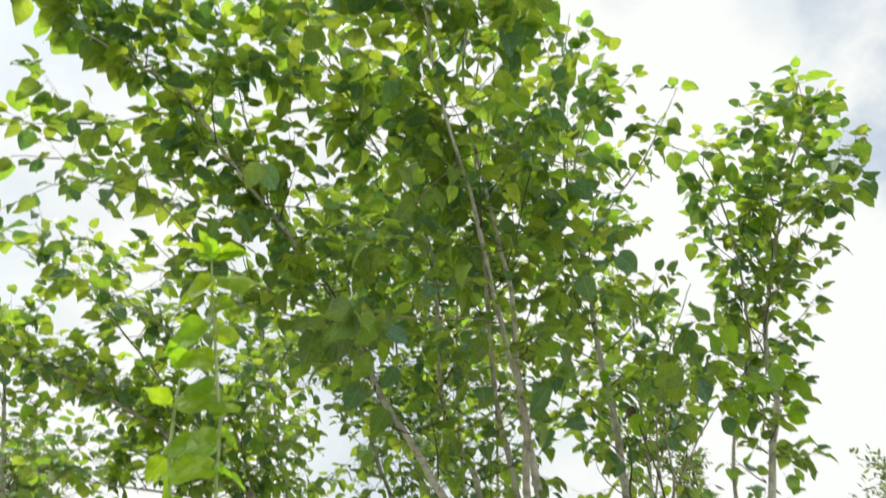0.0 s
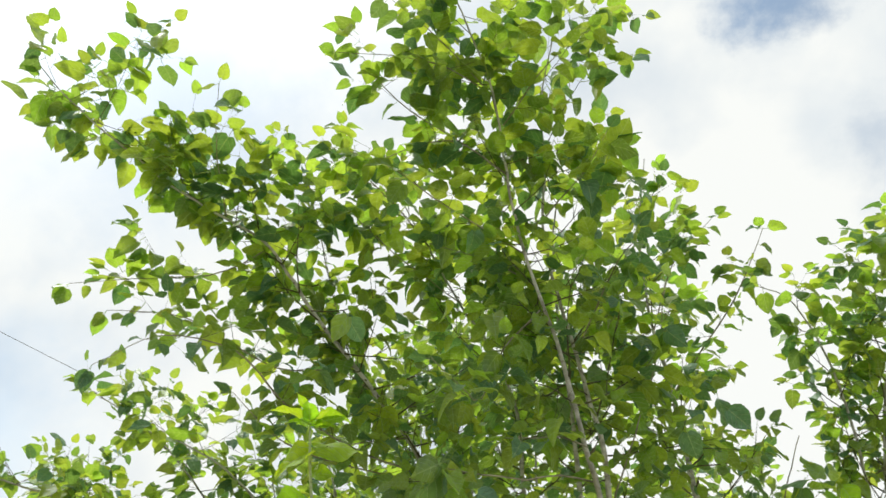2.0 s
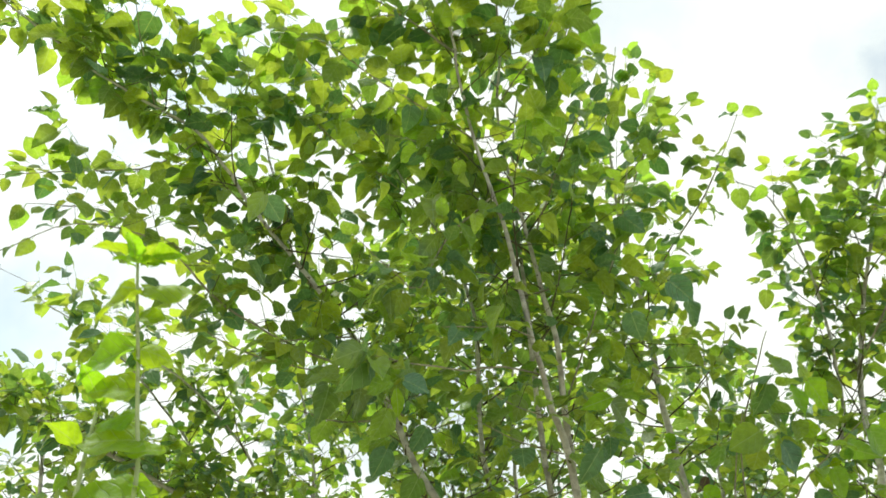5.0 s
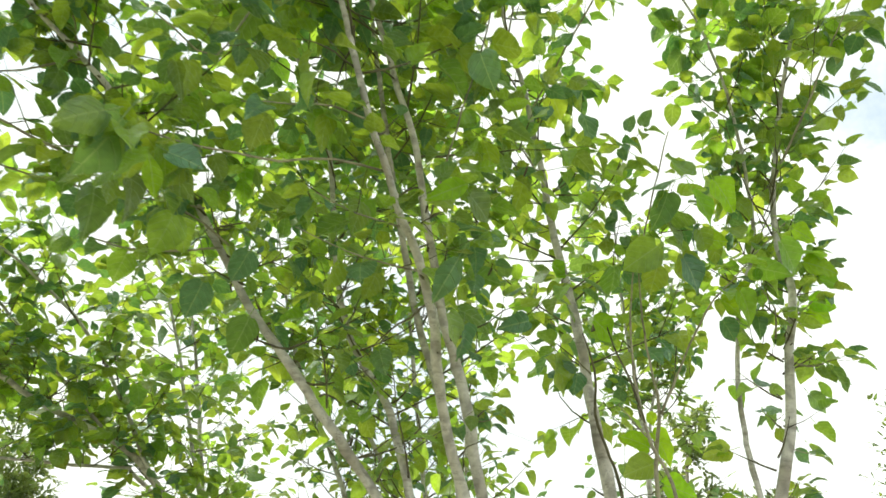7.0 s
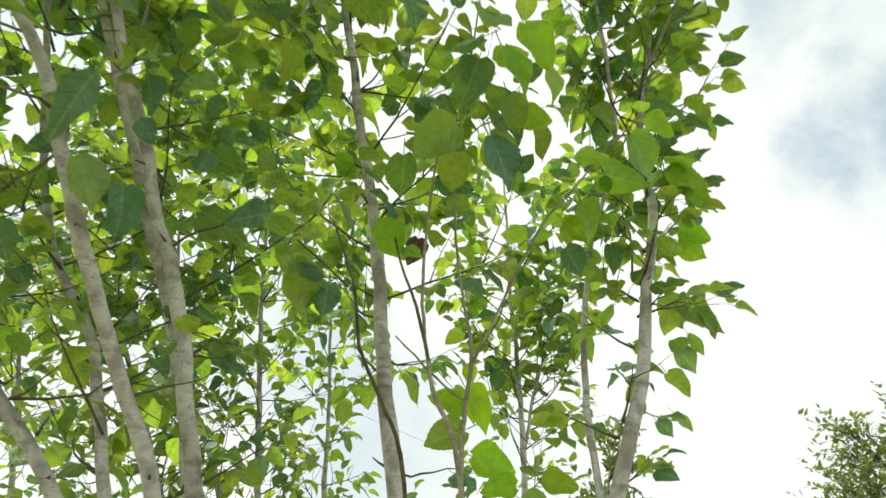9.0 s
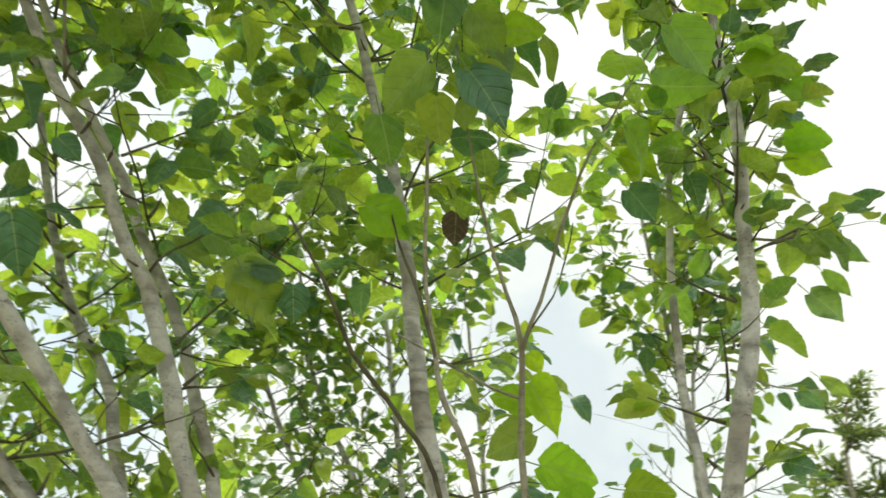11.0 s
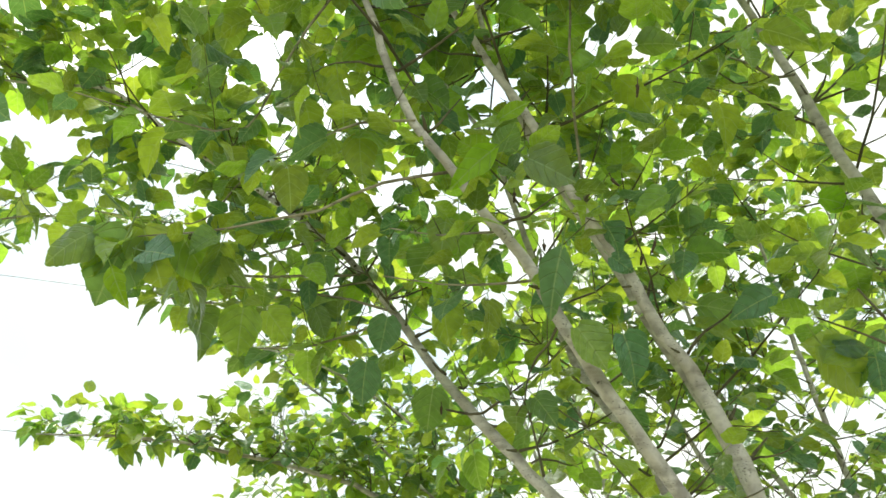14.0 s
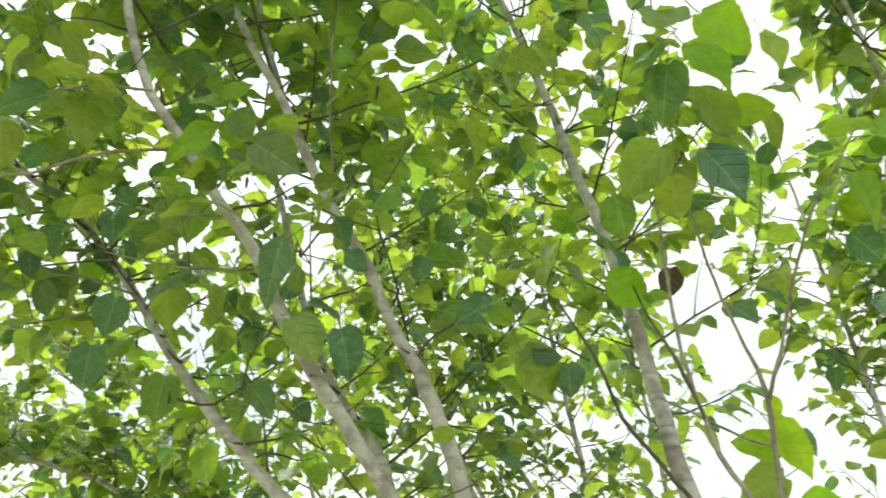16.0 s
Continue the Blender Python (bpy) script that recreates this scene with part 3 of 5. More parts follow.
            self.shoot(path[k, :3], way, reach, min(path[k, 3] * 0.5, 0.0034), 0.4, gap, size, hang, forks, reach > 0.5)

    def hides_trunk(self, at):
        """True for most leaves that stand between a trunk and a viewing spot; they are left out so trunks show."""
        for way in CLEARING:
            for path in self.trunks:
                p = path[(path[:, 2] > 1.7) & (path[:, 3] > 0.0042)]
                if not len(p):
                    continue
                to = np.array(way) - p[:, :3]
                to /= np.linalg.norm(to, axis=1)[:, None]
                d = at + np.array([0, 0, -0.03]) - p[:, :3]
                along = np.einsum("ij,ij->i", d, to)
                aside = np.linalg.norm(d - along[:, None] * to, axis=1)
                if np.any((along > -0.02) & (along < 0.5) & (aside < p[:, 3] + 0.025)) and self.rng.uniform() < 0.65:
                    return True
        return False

    def done(self, clear=None, single=300, level=1):
        """Joins the twigs, sets the nearest leaves out as parts and joins the rest."""
        verts, faces, n = self.twigs
        if n:
            part("twig_tangle", mesh_of("twig_tangle", np.concatenate(verts), faces, TWIG_BARK), self.root, "thin brown leafy twigs", "stuff")
        leaves = [l for l in self.leaves if clear is None or clear(l[0])]
        # leaves on the sight lines to the trunks are dropped
        leaves = [l for l in leaves if l[4] or not self.hides_trunk(l[0])]
        heart = np.array((0.75, 1.35, 1.75))
        leaves.sort(key=lambda l: float(np.linalg.norm(l[0] - heart)))
        for at, m, k, mat, _ in leaves[:single]:
            ob = new("leaf", leaf_mesh(k, mat, level - 1))
            ob.parent, ob.matrix_basis = self.root, m
        for mat in sorted({l[3].name for l in leaves[single:]}):
            vs, fs, us, n = [], [], [], 0
            some = [l for l in leaves[single:] if l[3].name == mat]
            for at, m, k, _, _ in some:
                v, f, u = WITHERED if k == "withered" else SLIM[level] if k == "slim" else LEVELS[level][k]
                a = np.array(m)
                vs.append(v @ a[:3, :3].T + a[:3, 3])
                fs.append(np.array([(*q, q[-1]) if len(q) == 3 else q for q in f]) + n)
                us.append(u)
                n += len(v)
            quads = [tuple(q) if q[2] != q[3] else tuple(q[:3]) for q in np.concatenate(fs).tolist()]
            part("foliage", mesh_of("foliage", np.concatenate(vs), quads, some[0][3], np.concatenate(us)), self.root, "mass of green heart-shaped leaves", "stuff")
        return self.root


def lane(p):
    """Leaves keep out of the camera's way through the clearing."""
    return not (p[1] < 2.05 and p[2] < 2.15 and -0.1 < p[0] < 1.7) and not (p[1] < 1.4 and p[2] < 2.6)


# ---- ground ----
def build_ground():
    rng = np.random.default_rng(3)
    n, verts, faces = 60, [], []
    reach = np.sign(np.linspace(-1, 1, n)) * np.abs(np.linspace(-1, 1, n)) ** 3 * 1500
    for y in reach:
        for x in reach:
            verts.append((x, y, rng.normal(0, 0.02) - 0.02))
    for j in range(n - 1):
        for i in range(n - 1):
            faces.append((j * n + i, j * n + i + 1, (j + 1) * n + i + 1, (j + 1) * n + i))
    tagged(new("ground", mesh_of("ground", verts, faces, PALE_GROUND)), "unseen ground in soil and grass tones, pale to bounce light upward", "ground", kind="structure")


build_ground()

# ---- the clump of pale stems ----
clump = Tree("mulberry_tree", (0.67, 3.15, 0), "many-stemmed young mulberry with pale grey trunks and broad green leaves", "tree", "mulberry trees", 11, leaf_size=0.076)
stem_p = clump.stem([(0.68, 3.15, -0.05, 0.040), (0.58, 3.08, 1.0, 0.031), (0.47, 2.92, 1.5, 0.0255), (0.42, 2.80, 1.7, 0.0235), (0.36, 2.64, 1.88, 0.0215), (0.335, 2.50, 2.0, 0.0205), (0.325, 2.40, 2.08, 0.019),
                     (0.29, 2.345, 2.19, 0.0165), (0.25, 2.30, 2.26, 0.015), (0.21, 2.23, 2.355, 0.014), (0.17, 2.17, 2.46, 0.013), (0.11, 2.14, 2.66, 0.0115), (0.05, 2.10, 2.81, 0.010),
                     (-0.04, 2.02, 3.03, 0.009), (-0.11, 1.88, 3.26, 0.0075), (-0.18, 1.71, 3.47, 0.006), (-0.27, 1.57, 3.63, 0.005), (-0.40, 1.42, 3.84, 0.003)])
stem_q = clump.stem([(0.75, 3.2, -0.05, 0.042), (0.62, 3.07, 1.0, 0.034), (0.52, 2.96, 1.5, 0.0295), (0.455, 2.875, 1.78, 0.0265), (0.41, 2.81, 1.99, 0.025), (0.37, 2.77, 2.12, 0.0225),
                     (0.34, 2.71, 2.21, 0.0205), (0.32, 2.65, 2.31, 0.019), (0.29, 2.53, 2.41, 0.017), (0.26, 2.43, 2.53, 0.015), (0.20, 2.35, 2.70, 0.013), (0.15, 2.28, 2.83, 0.0115), (0.09, 2.23, 3.01, 0.010),
                     (0.02, 2.11, 3.24, 0.008), (0.02, 1.99, 3.44, 0.007), (-0.01, 1.84, 3.64, 0.005), (0.03, 1.58, 3.92, 0.003)])
stem_q2 = clump.stem([(0.66, 3.3, -0.05, 0.036), (0.54, 3.2, 1.0, 0.028), (0.45, 3.10, 1.5, 0.024), (0.394, 3.03, 1.80, 0.0215), (0.338, 2.97, 2.035, 0.020), (0.289, 2.93, 2.185, 0.019), (0.255, 2.865, 2.287, 0.018), (0.23, 2.79, 2.40, 0.0165),
                      (0.20, 2.66, 2.51, 0.015), (0.173, 2.54, 2.64, 0.013), (0.13, 2.45, 2.85, 0.011), (0.09, 2.42, 3.1, 0.009), (0.06, 2.36, 3.4, 0.007), (0.08, 2.28, 3.65, 0.004)])
stem_a = clump.stem([(0.65, 3.2, -0.05, 0.040), (0.55, 3.1, 1.0, 0.031), (0.36, 2.97, 1.5, 0.025), (0.20, 2.85, 1.76, 0.0225), (0.07, 2.74, 1.93, 0.0215), (-0.03, 2.67, 2.06, 0.0205), (-0.16, 2.63, 2.21, 0.0185), (-0.25, 2.58, 2.34, 0.0165),
                     (-0.32, 2.53, 2.44, 0.015), (-0.42, 2.46, 2.56, 0.014), (-0.62, 2.32, 2.74, 0.012), (-0.78, 2.20, 2.87, 0.0105), (-0.94, 2.06, 3.03, 0.009), (-1.10, 1.98, 3.09, 0.0075),
                     (-1.28, 1.89, 3.15, 0.006), (-1.45, 1.76, 3.22, 0.005), (-1.59, 1.65, 3.28, 0.004), (-1.74, 1.55, 3.38, 0.003)])
stem_c = clump.stem([(0.6, 3.14, -0.05, 0.040), (0.5, 3.03, 1.0, 0.030), (0.38, 2.98, 1.5, 0.025), (0.29, 2.95, 1.72, 0.0215), (0.22, 2.94, 1.92, 0.020), (0.18, 2.93, 2.03, 0.0185), (0.12, 2.91, 2.12, 0.0175), (0.05, 2.88, 2.25, 0.0155),
                     (0.0, 2.78, 2.55, 0.013), (-0.04, 2.69, 2.80, 0.011), (-0.16, 2.63, 3.02, 0.009), (-0.29, 2.57, 3.19, 0.0075), (-0.45, 2.46, 3.39, 0.006), (-0.64, 2.30, 3.62, 0.003)])
for trunk_path in (stem_p, stem_q, stem_q2, stem_a, stem_c):
    clump.spurs(trunk_path, 0.36, 0.72, 11)
    clump.side_twigs(trunk_path, 0.40, 0.72, 6)
clump.sprout(stem_p, 0.65, 0.99, 24, (0.2, 0.44), size=1.0, lean=(0, 0.25, 0))
clump.sprout(stem_q, 0.63, 0.99, 22, (0.22, 0.50), size=1.0, lean=(0, 0.25, 0))
clump.sprout(stem_q2, 0.55, 0.98, 13, (0.22, 0.46))
clump.sprout(stem_a, 0.56, 0.995, 50, (0.18, 0.40), size=0.95, taper=0.1, lean=(0, 0.2, 0))
clump.sprout(stem_a, 0.44, 0.56, 8, (0.18, 0.36), rise=0.3, lean=(-0.2, 0.9, 0))
clump.sprout(stem_c, 0.72, 0.985, 10, (0.18, 0.38), lean=(0.15, -0.1, 0))
clump.sprout(stem_c, 0.44, 0.98, 32, (0.22, 0.48))
limb = clump.branch([(0.204, 2.241, 2.361, 0.0058), (0.104, 2.176, 2.34, 0.0055), (0.007, 2.119, 2.294, 0.005), (-0.069, 2.065, 2.276, 0.0045), (-0.154, 1.988, 2.248, 0.0035), (-0.2, 1.915, 2.225, 0.002)], BRANCH_BARK, "long arching side branch")
clump.dress(limb, 0.62, 0.03, size=1.25)
clump.shoot((-0.154, 1.988, 2.248), (-0.6, 0.3, -0.1), 0.22, 0.003, 0.1, 0.03, 1.25, 0.9, 1)
def clump_limb(*points):
    """A leafy side limb of the clump along its points of (x, y, z, radius)."""
    limb = clump.branch(points)
    clump.sprout(limb, 0.2, 0.95, max(4, int(len(limb) * 0.5)), (0.1, 0.25), forks=1)
    clump.dress(limb, 0.2, 0.05)


clump_limb((0.183, 2.162, 2.433, 0.005), (0.104, 2.107, 2.436, 0.0045), (0.035, 2.073, 2.406, 0.0035), (-0.06, 2.03, 2.375, 0.002))
clump_limb((0.281, 2.374, 2.186, 0.005), (0.2, 2.343, 2.185, 0.004), (0.124, 2.313, 2.199, 0.003), (0.02, 2.27, 2.23, 0.002))
clump_limb((0.24, 2.317, 2.269, 0.0045), (0.147, 2.278, 2.275, 0.0035), (0.06, 2.24, 2.3, 0.002))
clump_limb((-0.222, 2.55, 2.324, 0.006), (-0.264, 2.38, 2.312, 0.005), (-0.295, 2.259, 2.291, 0.004), (-0.308, 2.155, 2.264, 0.003))
clump_limb((0.02, 2.12, 2.88, 0.006), (-0.08, 2.08, 2.7, 0.005), (-0.135, 2.042, 2.5, 0.004), (-0.172, 1.921, 2.458, 0.003), (-0.26, 1.78, 2.47, 0.002))
clump_limb((-0.42, 2.47, 2.55, 0.006), (-0.5, 2.34, 2.47, 0.005), (-0.57, 2.24, 2.4, 0.003))
clump_limb((-0.25, 2.58, 2.33, 0.006), (-0.38, 2.45, 2.25, 0.005), (-0.5, 2.36, 2.24, 0.003))
clump_limb((-0.62, 2.33, 2.73, 0.006), (-0.91, 2.36, 2.72, 0.005), (-1.2, 2.16, 2.77, 0.004), (-1.4, 2.02, 2.7, 0.002))
clump_limb((-0.3, 2.54, 2.42, 0.005), (-0.62, 2.41, 2.41, 0.005), (-0.8, 2.3, 2.43, 0.004), (-0.95, 2.18, 2.52, 0.002))
clump_limb((-0.62, 2.32, 2.74, 0.006), (-0.72, 2.36, 2.95, 0.005), (-0.82, 2.2, 3.2, 0.004), (-0.9, 2.0, 3.42, 0.003))
clump_limb((0.15, 2.28, 2.83, 0.006), (0.2, 2.05, 2.88, 0.005), (0.24, 1.82, 2.87, 0.004), (0.27, 1.7, 2.84, 0.002))
clump_limb((-0.42, 2.46, 2.56, 0.006), (-0.6, 2.5, 2.75, 0.005), (-0.85, 2.45, 2.9, 0.004), (-1.1, 2.3, 3.0, 0.002))
clump_limb((-1.1, 1.97, 3.1, 0.005), (-1.11, 1.85, 3.18, 0.004), (-1.11, 1.75, 3.24, 0.003), (-1.08, 1.58, 3.34, 0.002))
clump_limb((-0.94, 2.06, 3.03, 0.005), (-1.1, 2.13, 2.97, 0.005), (-1.23, 2.11, 2.92, 0.004), (-1.4, 2.05, 2.85, 0.003), (-1.55, 1.98, 2.77, 0.002))
clump_limb((-0.32, 2.53, 2.44, 0.007), (-0.5, 2.35, 2.42, 0.0065), (-0.72, 2.15, 2.46, 0.006), (-0.9, 2.0, 2.57, 0.005), (-1.08, 1.87, 2.53, 0.003), (-1.2, 1.8, 2.38, 0.002))
clump_limb((-0.11, 1.88, 3.26, 0.005), (-0.25, 1.8, 3.32, 0.0045), (-0.38, 1.78, 3.31, 0.004), (-0.62, 1.86, 3.24, 0.002))
clump_limb((-0.18, 1.71, 3.47, 0.005), (-0.32, 1.62, 3.5, 0.004), (-0.46, 1.56, 3.48, 0.003), (-0.68, 1.52, 3.44, 0.002))
clump_limb((-0.14, 1.78, 3.4, 0.005), (-0.03, 1.65, 3.5, 0.004), (0.03, 1.58, 3.52, 0.003), (0.06, 1.55, 3.54, 0.002))
clump_limb((0.02, 2.09, 3.26, 0.005), (0.1, 1.95, 3.27, 0.004), (0.17, 1.84, 3.31, 0.003), (0.21, 1.76, 3.37, 0.002))
clump_limb((-0.11, 1.88, 3.26, 0.005), (-0.3, 1.8, 3.35, 0.0045), (-0.5, 1.7, 3.42, 0.0035), (-0.62, 1.58, 3.5, 0.002))
clump_limb((-0.18, 1.71, 3.47, 0.0045), (-0.33, 1.62, 3.6, 0.004), (-0.44, 1.55, 3.66, 0.003), (-0.55, 1.48, 3.7, 0.002))
clump_limb((-0.04, 2.02, 3.03, 0.005), (-0.3, 1.9, 3.12, 0.0045), (-0.5, 1.8, 3.2, 0.0035), (-0.68, 1.74, 3.22, 0.002))
clump_limb((-0.45, 2.46, 3.39, 0.005), (-0.56, 2.2, 3.38, 0.0045), (-0.68, 1.95, 3.34, 0.0035), (-0.76, 1.8, 3.32, 0.002))
clump_limb((-0.29, 2.57, 3.19, 0.005), (-0.5, 2.25, 3.15, 0.004), (-0.68, 2.0, 3.18, 0.002))
clump_limb((0.09, 2.23, 3.01, 0.005), (-0.15, 2.1, 3.05, 0.004), (-0.38, 2.03, 3.07, 0.002))
clump_limb((-0.61, 2.32, 3.57, 0.004), (-0.75, 2.3, 3.62, 0.0035), (-0.87, 2.28, 3.68, 0.003), (-1.05, 2.2, 3.74, 0.002))
clump_limb((0.29, 2.53, 2.41, 0.006), (0.35, 2.4, 2.6, 0.005), (0.42, 2.3, 2.85, 0.004), (0.45, 2.2, 3.1, 0.003))
# the leaves that hang nearest over the clearing
clump.add_leaf((0.38, 2.16, 2.28), (0.61, 0.70, -0.38), (0.23, -0.68, 0.04), 0.077, 5)
clump.add_leaf((0.35, 2.34, 2.10), (0.35, 0.54, -0.76), (0.40, -0.47, 0.25), 0.077, 5)
clump.add_leaf((0.39, 2.28, 2.21), (-0.46, 0.19, -0.87), (0.31, -0.66, 0.27), 0.108, 'slim')
clump.add_leaf((0.39, 2.42, 2.11), (0.12, 0.42, -0.90), (0.52, -0.60, 0.10), 0.082, 1)
clump.add_leaf((0.42, 2.11, 2.28), (-0.79, -0.62, -0.04), (0.26, -0.25, 0.05), 0.043, 'slim')
clump.add_leaf((0.39, 2.09, 2.27), (0.88, 0.19, 0.44), (0.13, -0.47, -0.12), 0.050, 'slim', mat=YOUNG)
clump.add_leaf((0.41, 2.12, 2.27), (-0.82, -0.25, -0.51), (0.33, -0.51, -0.02), 0.085, 'slim', mat=YOUNG)
clump.add_leaf((-0.19, 1.91, 2.28), (-0.23, -0.07, -0.97), (0.71, -0.25, 0.13), 0.127, 0)
clump.add_leaf((-0.18, 1.90, 2.27), (-0.09, 0.64, -0.76), (0.67, -0.18, -0.01), 0.104, 2)
clump.add_leaf((-0.16, 1.95, 2.27), (0.03, 0.74, -0.67), (0.57, -0.43, 0.16), 0.101, 5)
clump.add_leaf((-0.19, 1.87, 2.23), (-0.48, -0.63, -0.61), (0.50, -0.19, 0.19), 0.082, 3)
clump.add_leaf((-0.17, 2.12, 2.20), (-0.29, 0.19, -0.94), (0.57, -0.49, 0.19), 0.089, 0)
clump.add_leaf((-0.20, 2.17, 2.21), (0.20, 0.74, -0.64), (0.44, -0.56, 0.25), 0.073, 2)
clump.add_leaf((-0.14, 2.60, 2.18), (-0.28, 0.11, -0.95), (0.36, -0.38, 0.38), 0.098, 0)
clump.add_leaf((-0.23, 2.48, 2.22), (-0.29, 0.13, -0.95), (0.30, -0.44, 0.14), 0.093, 0)
clump.add_leaf((-0.11, 2.42, 2.27), (-0.35, 0.15, -0.92), (0.52, -0.47, -0.01), 0.080, 2)
clump.add_leaf((0.50, 2.46, 2.33), (-0.92, -0.17, -0.36), (0.24, -0.61, 0.22), 0.065, 5)
clump.add_leaf((0.34, 2.49, 2.27), (0.58, 0.61, -0.54), (0.16, -0.51, 0.03), 0.046, 2)
clump.add_leaf((0.34, 2.79, 2.29), (0.90, 0.39, -0.21), (0.17, -0.75, 0.38), 0.120, 0)
clump.add_leaf((0.35, 2.76, 2.23), (0.90, 0.39, -0.18), (0.30, -0.36, 0.29), 0.086, 4)
clump.add_leaf((-0.47, 1.67, 2.54), (-0.48, 0.34, -0.81), (0.16, -0.71, 0.44), 0.078, 5)
clump.add_leaf((-0.49, 1.68, 2.53), (0.58, 0.57, -0.59), (0.08, -0.68, 0.11), 0.069, 5)
clump.add_leaf((-0.12, 1.89, 2.17), (-0.88, 0.05, -0.47), (0.16, -0.57, 0.28), 0.069, 2)
clump.add_leaf((-0.13, 1.89, 2.17), (0.94, 0.19, -0.27), (-0.05, -0.64, 0.26), 0.064, 5)
clump.add_leaf((-0.12, 1.85, 2.14), (0.24, 0.35, -0.91), (0.30, -0.70, 0.09), 0.063, 'slim', mat=YOUNG)
clump.add_leaf((0.43, 1.63, 2.32), (0.78, 0.14, -0.61), (-0.29, -0.47, 0.08), 0.061, 5)
clump.add_leaf((0.39, 1.84, 2.37), (0.35, 0.36, -0.86), (-0.38, -0.73, 0.17), 0.068, 2)
clump.add_leaf((-0.18, 1.72, 2.90), (-0.04, 0.64, -0.77), (0.24, -0.69, 0.10), 0.071, 'withered')
clump.add_leaf((0.02, 1.75, 2.56), (0.22, 0.53, -0.82), (0.11, -0.71, 0.07), 0.047, 'withered', mat=LEAF)
clump.add_leaf((-0.26, 1.85, 2.73), (0.31, 0.58, -0.76), (0.32, -0.40, 0.18), 0.059, 'withered', mat=LEAF)
for x, y, z, reach in ((0.45, 2.46, 2.24, 0.035), (0.36, 2.60, 2.30, 0.028), (0.40, 2.42, 2.36, 0.03), (0.30, 2.36, 2.24, 0.022), (-0.12, 2.60, 2.10, 0.025), (-0.20, 2.56, 2.22, 0.03), (0.30, 2.28, 2.30, 0.026), (0.52, 2.30, 2.42, 0.03)):
    clump.catkin((x, y, z), reach)
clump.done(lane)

# ---- the straight stem beside the clump ----
straight = Tree("mulberry_tree", (1.0, 3.15, 0), "slender mulberry with one straight pale grey trunk", "tree", "mulberry trees", 23, leaf_size=0.074)
stem_f = straight.stem([(1.0, 3.15, -0.05, 0.044), (0.93, 3.12, 1.0, 0.036), (0.86, 3.07, 1.5, 0.033), (0.82, 3.05, 1.74, 0.031), (0.79, 3.02, 1.89, 0.0295), (0.77, 3.02, 2.02, 0.028), (0.75, 3.02, 2.15, 0.0265), (0.73, 3.02, 2.32, 0.0245),
                        (0.70, 3.02, 2.51, 0.022), (0.66, 2.98, 2.68, 0.0195), (0.62, 2.93, 2.87, 0.017), (0.57, 2.86, 3.06, 0.014), (0.50, 2.77, 3.25, 0.011), (0.45, 2.65, 3.48, 0.008), (0.43, 2.53, 3.70, 0.006), (0.44, 2.39, 3.91, 0.003)])
straight.spurs(stem_f, 0.42, 0.8, 9)
straight.side_twigs(stem_f, 0.45, 0.75, 6)
straight.sprout(stem_f, 0.55, 0.99, 26, (0.25, 0.55))
straight.sprout(stem_f, 0.50, 0.85, 11, (0.35, 0.6), lean=(-0.3, 1.1, 0))
for points in ([(0.50, 2.77, 3.24, 0.006), (0.53, 2.6, 3.35, 0.005), (0.57, 2.47, 3.44, 0.004), (0.68, 2.32, 3.52, 0.002)],
               [(0.58, 2.87, 3.02, 0.007), (0.68, 2.7, 3.15, 0.006), (0.78, 2.53, 3.28, 0.005), (0.85, 2.30, 3.45, 0.002)],
               [(0.63, 2.92, 2.82, 0.007), (0.595, 2.87, 2.80, 0.006), (0.56, 2.82, 2.83, 0.005), (0.48, 2.76, 2.86, 0.003)]):
    limb = straight.branch(points)
    straight.sprout(limb, 0.2, 0.8, max(4, int(len(limb) * 0.4)), (0.06, 0.16), rise=0.1, forks=1, size=0.9)
    straight.dress(limb, 0.2, 0.035, size=0.9)
straight.add_leaf((0.83, 3.05, 2.41), (-0.19, 0.46, -0.87), (0.15, -0.51, 0.11), 0.073, 'withered', mat=DEAD_LEAF)
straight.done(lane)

# ---- the tree at the edge ----
edge = Tree("mulberry_tree", (1.04, 3.15, 0), "tall narrow mulberry with two pale trunks, standing apart", "tree", "mulberry trees", 37, leaf_size=0.069)
stem_g = edge.stem([(1.04, 3.15, -0.05, 0.04), (1.11, 3.11, 1.0, 0.034), (1.19, 3.08, 1.5, 0.031), (1.245, 3.05, 1.76, 0.029), (1.29, 3.03, 1.95, 0.027), (1.33, 3.03, 2.12, 0.025), (1.35, 3.01, 2.27, 0.022), (1.365, 2.95, 2.43, 0.019),
                    (1.37, 2.98, 2.73, 0.016), (1.43, 2.86, 3.15, 0.012), (1.48, 2.73, 3.45, 0.008), (1.56, 2.55, 3.74, 0.003)])
stem_g2 = edge.stem([(1.24, 3.05, 1.78, 0.014), (1.22, 3.1, 2.1, 0.013), (1.24, 3.08, 2.4, 0.011), (1.30, 3.0, 2.67, 0.010), (1.21, 2.83, 3.11, 0.008), (1.05, 2.66, 3.36, 0.005), (0.92, 2.63, 3.42, 0.003)])
stem_g3 = edge.branch([(1.365, 2.95, 2.8, 0.009), (1.44, 2.8, 2.98, 0.007), (1.50, 2.70, 3.14, 0.005), (1.58, 2.50, 3.36, 0.003)])
edge.spurs(stem_g, 0.45, 0.7, 7)
edge.sprout(stem_g, 0.58, 0.995, 44, (0.14, 0.30), rise=0.7, taper=0.0)
edge.sprout(stem_g, 0.49, 0.6, 7, (0.1, 0.2), rise=0.4, forks=1)
edge.sprout(stem_g2, 0.35, 0.99, 18, (0.15, 0.32), rise=0.6)
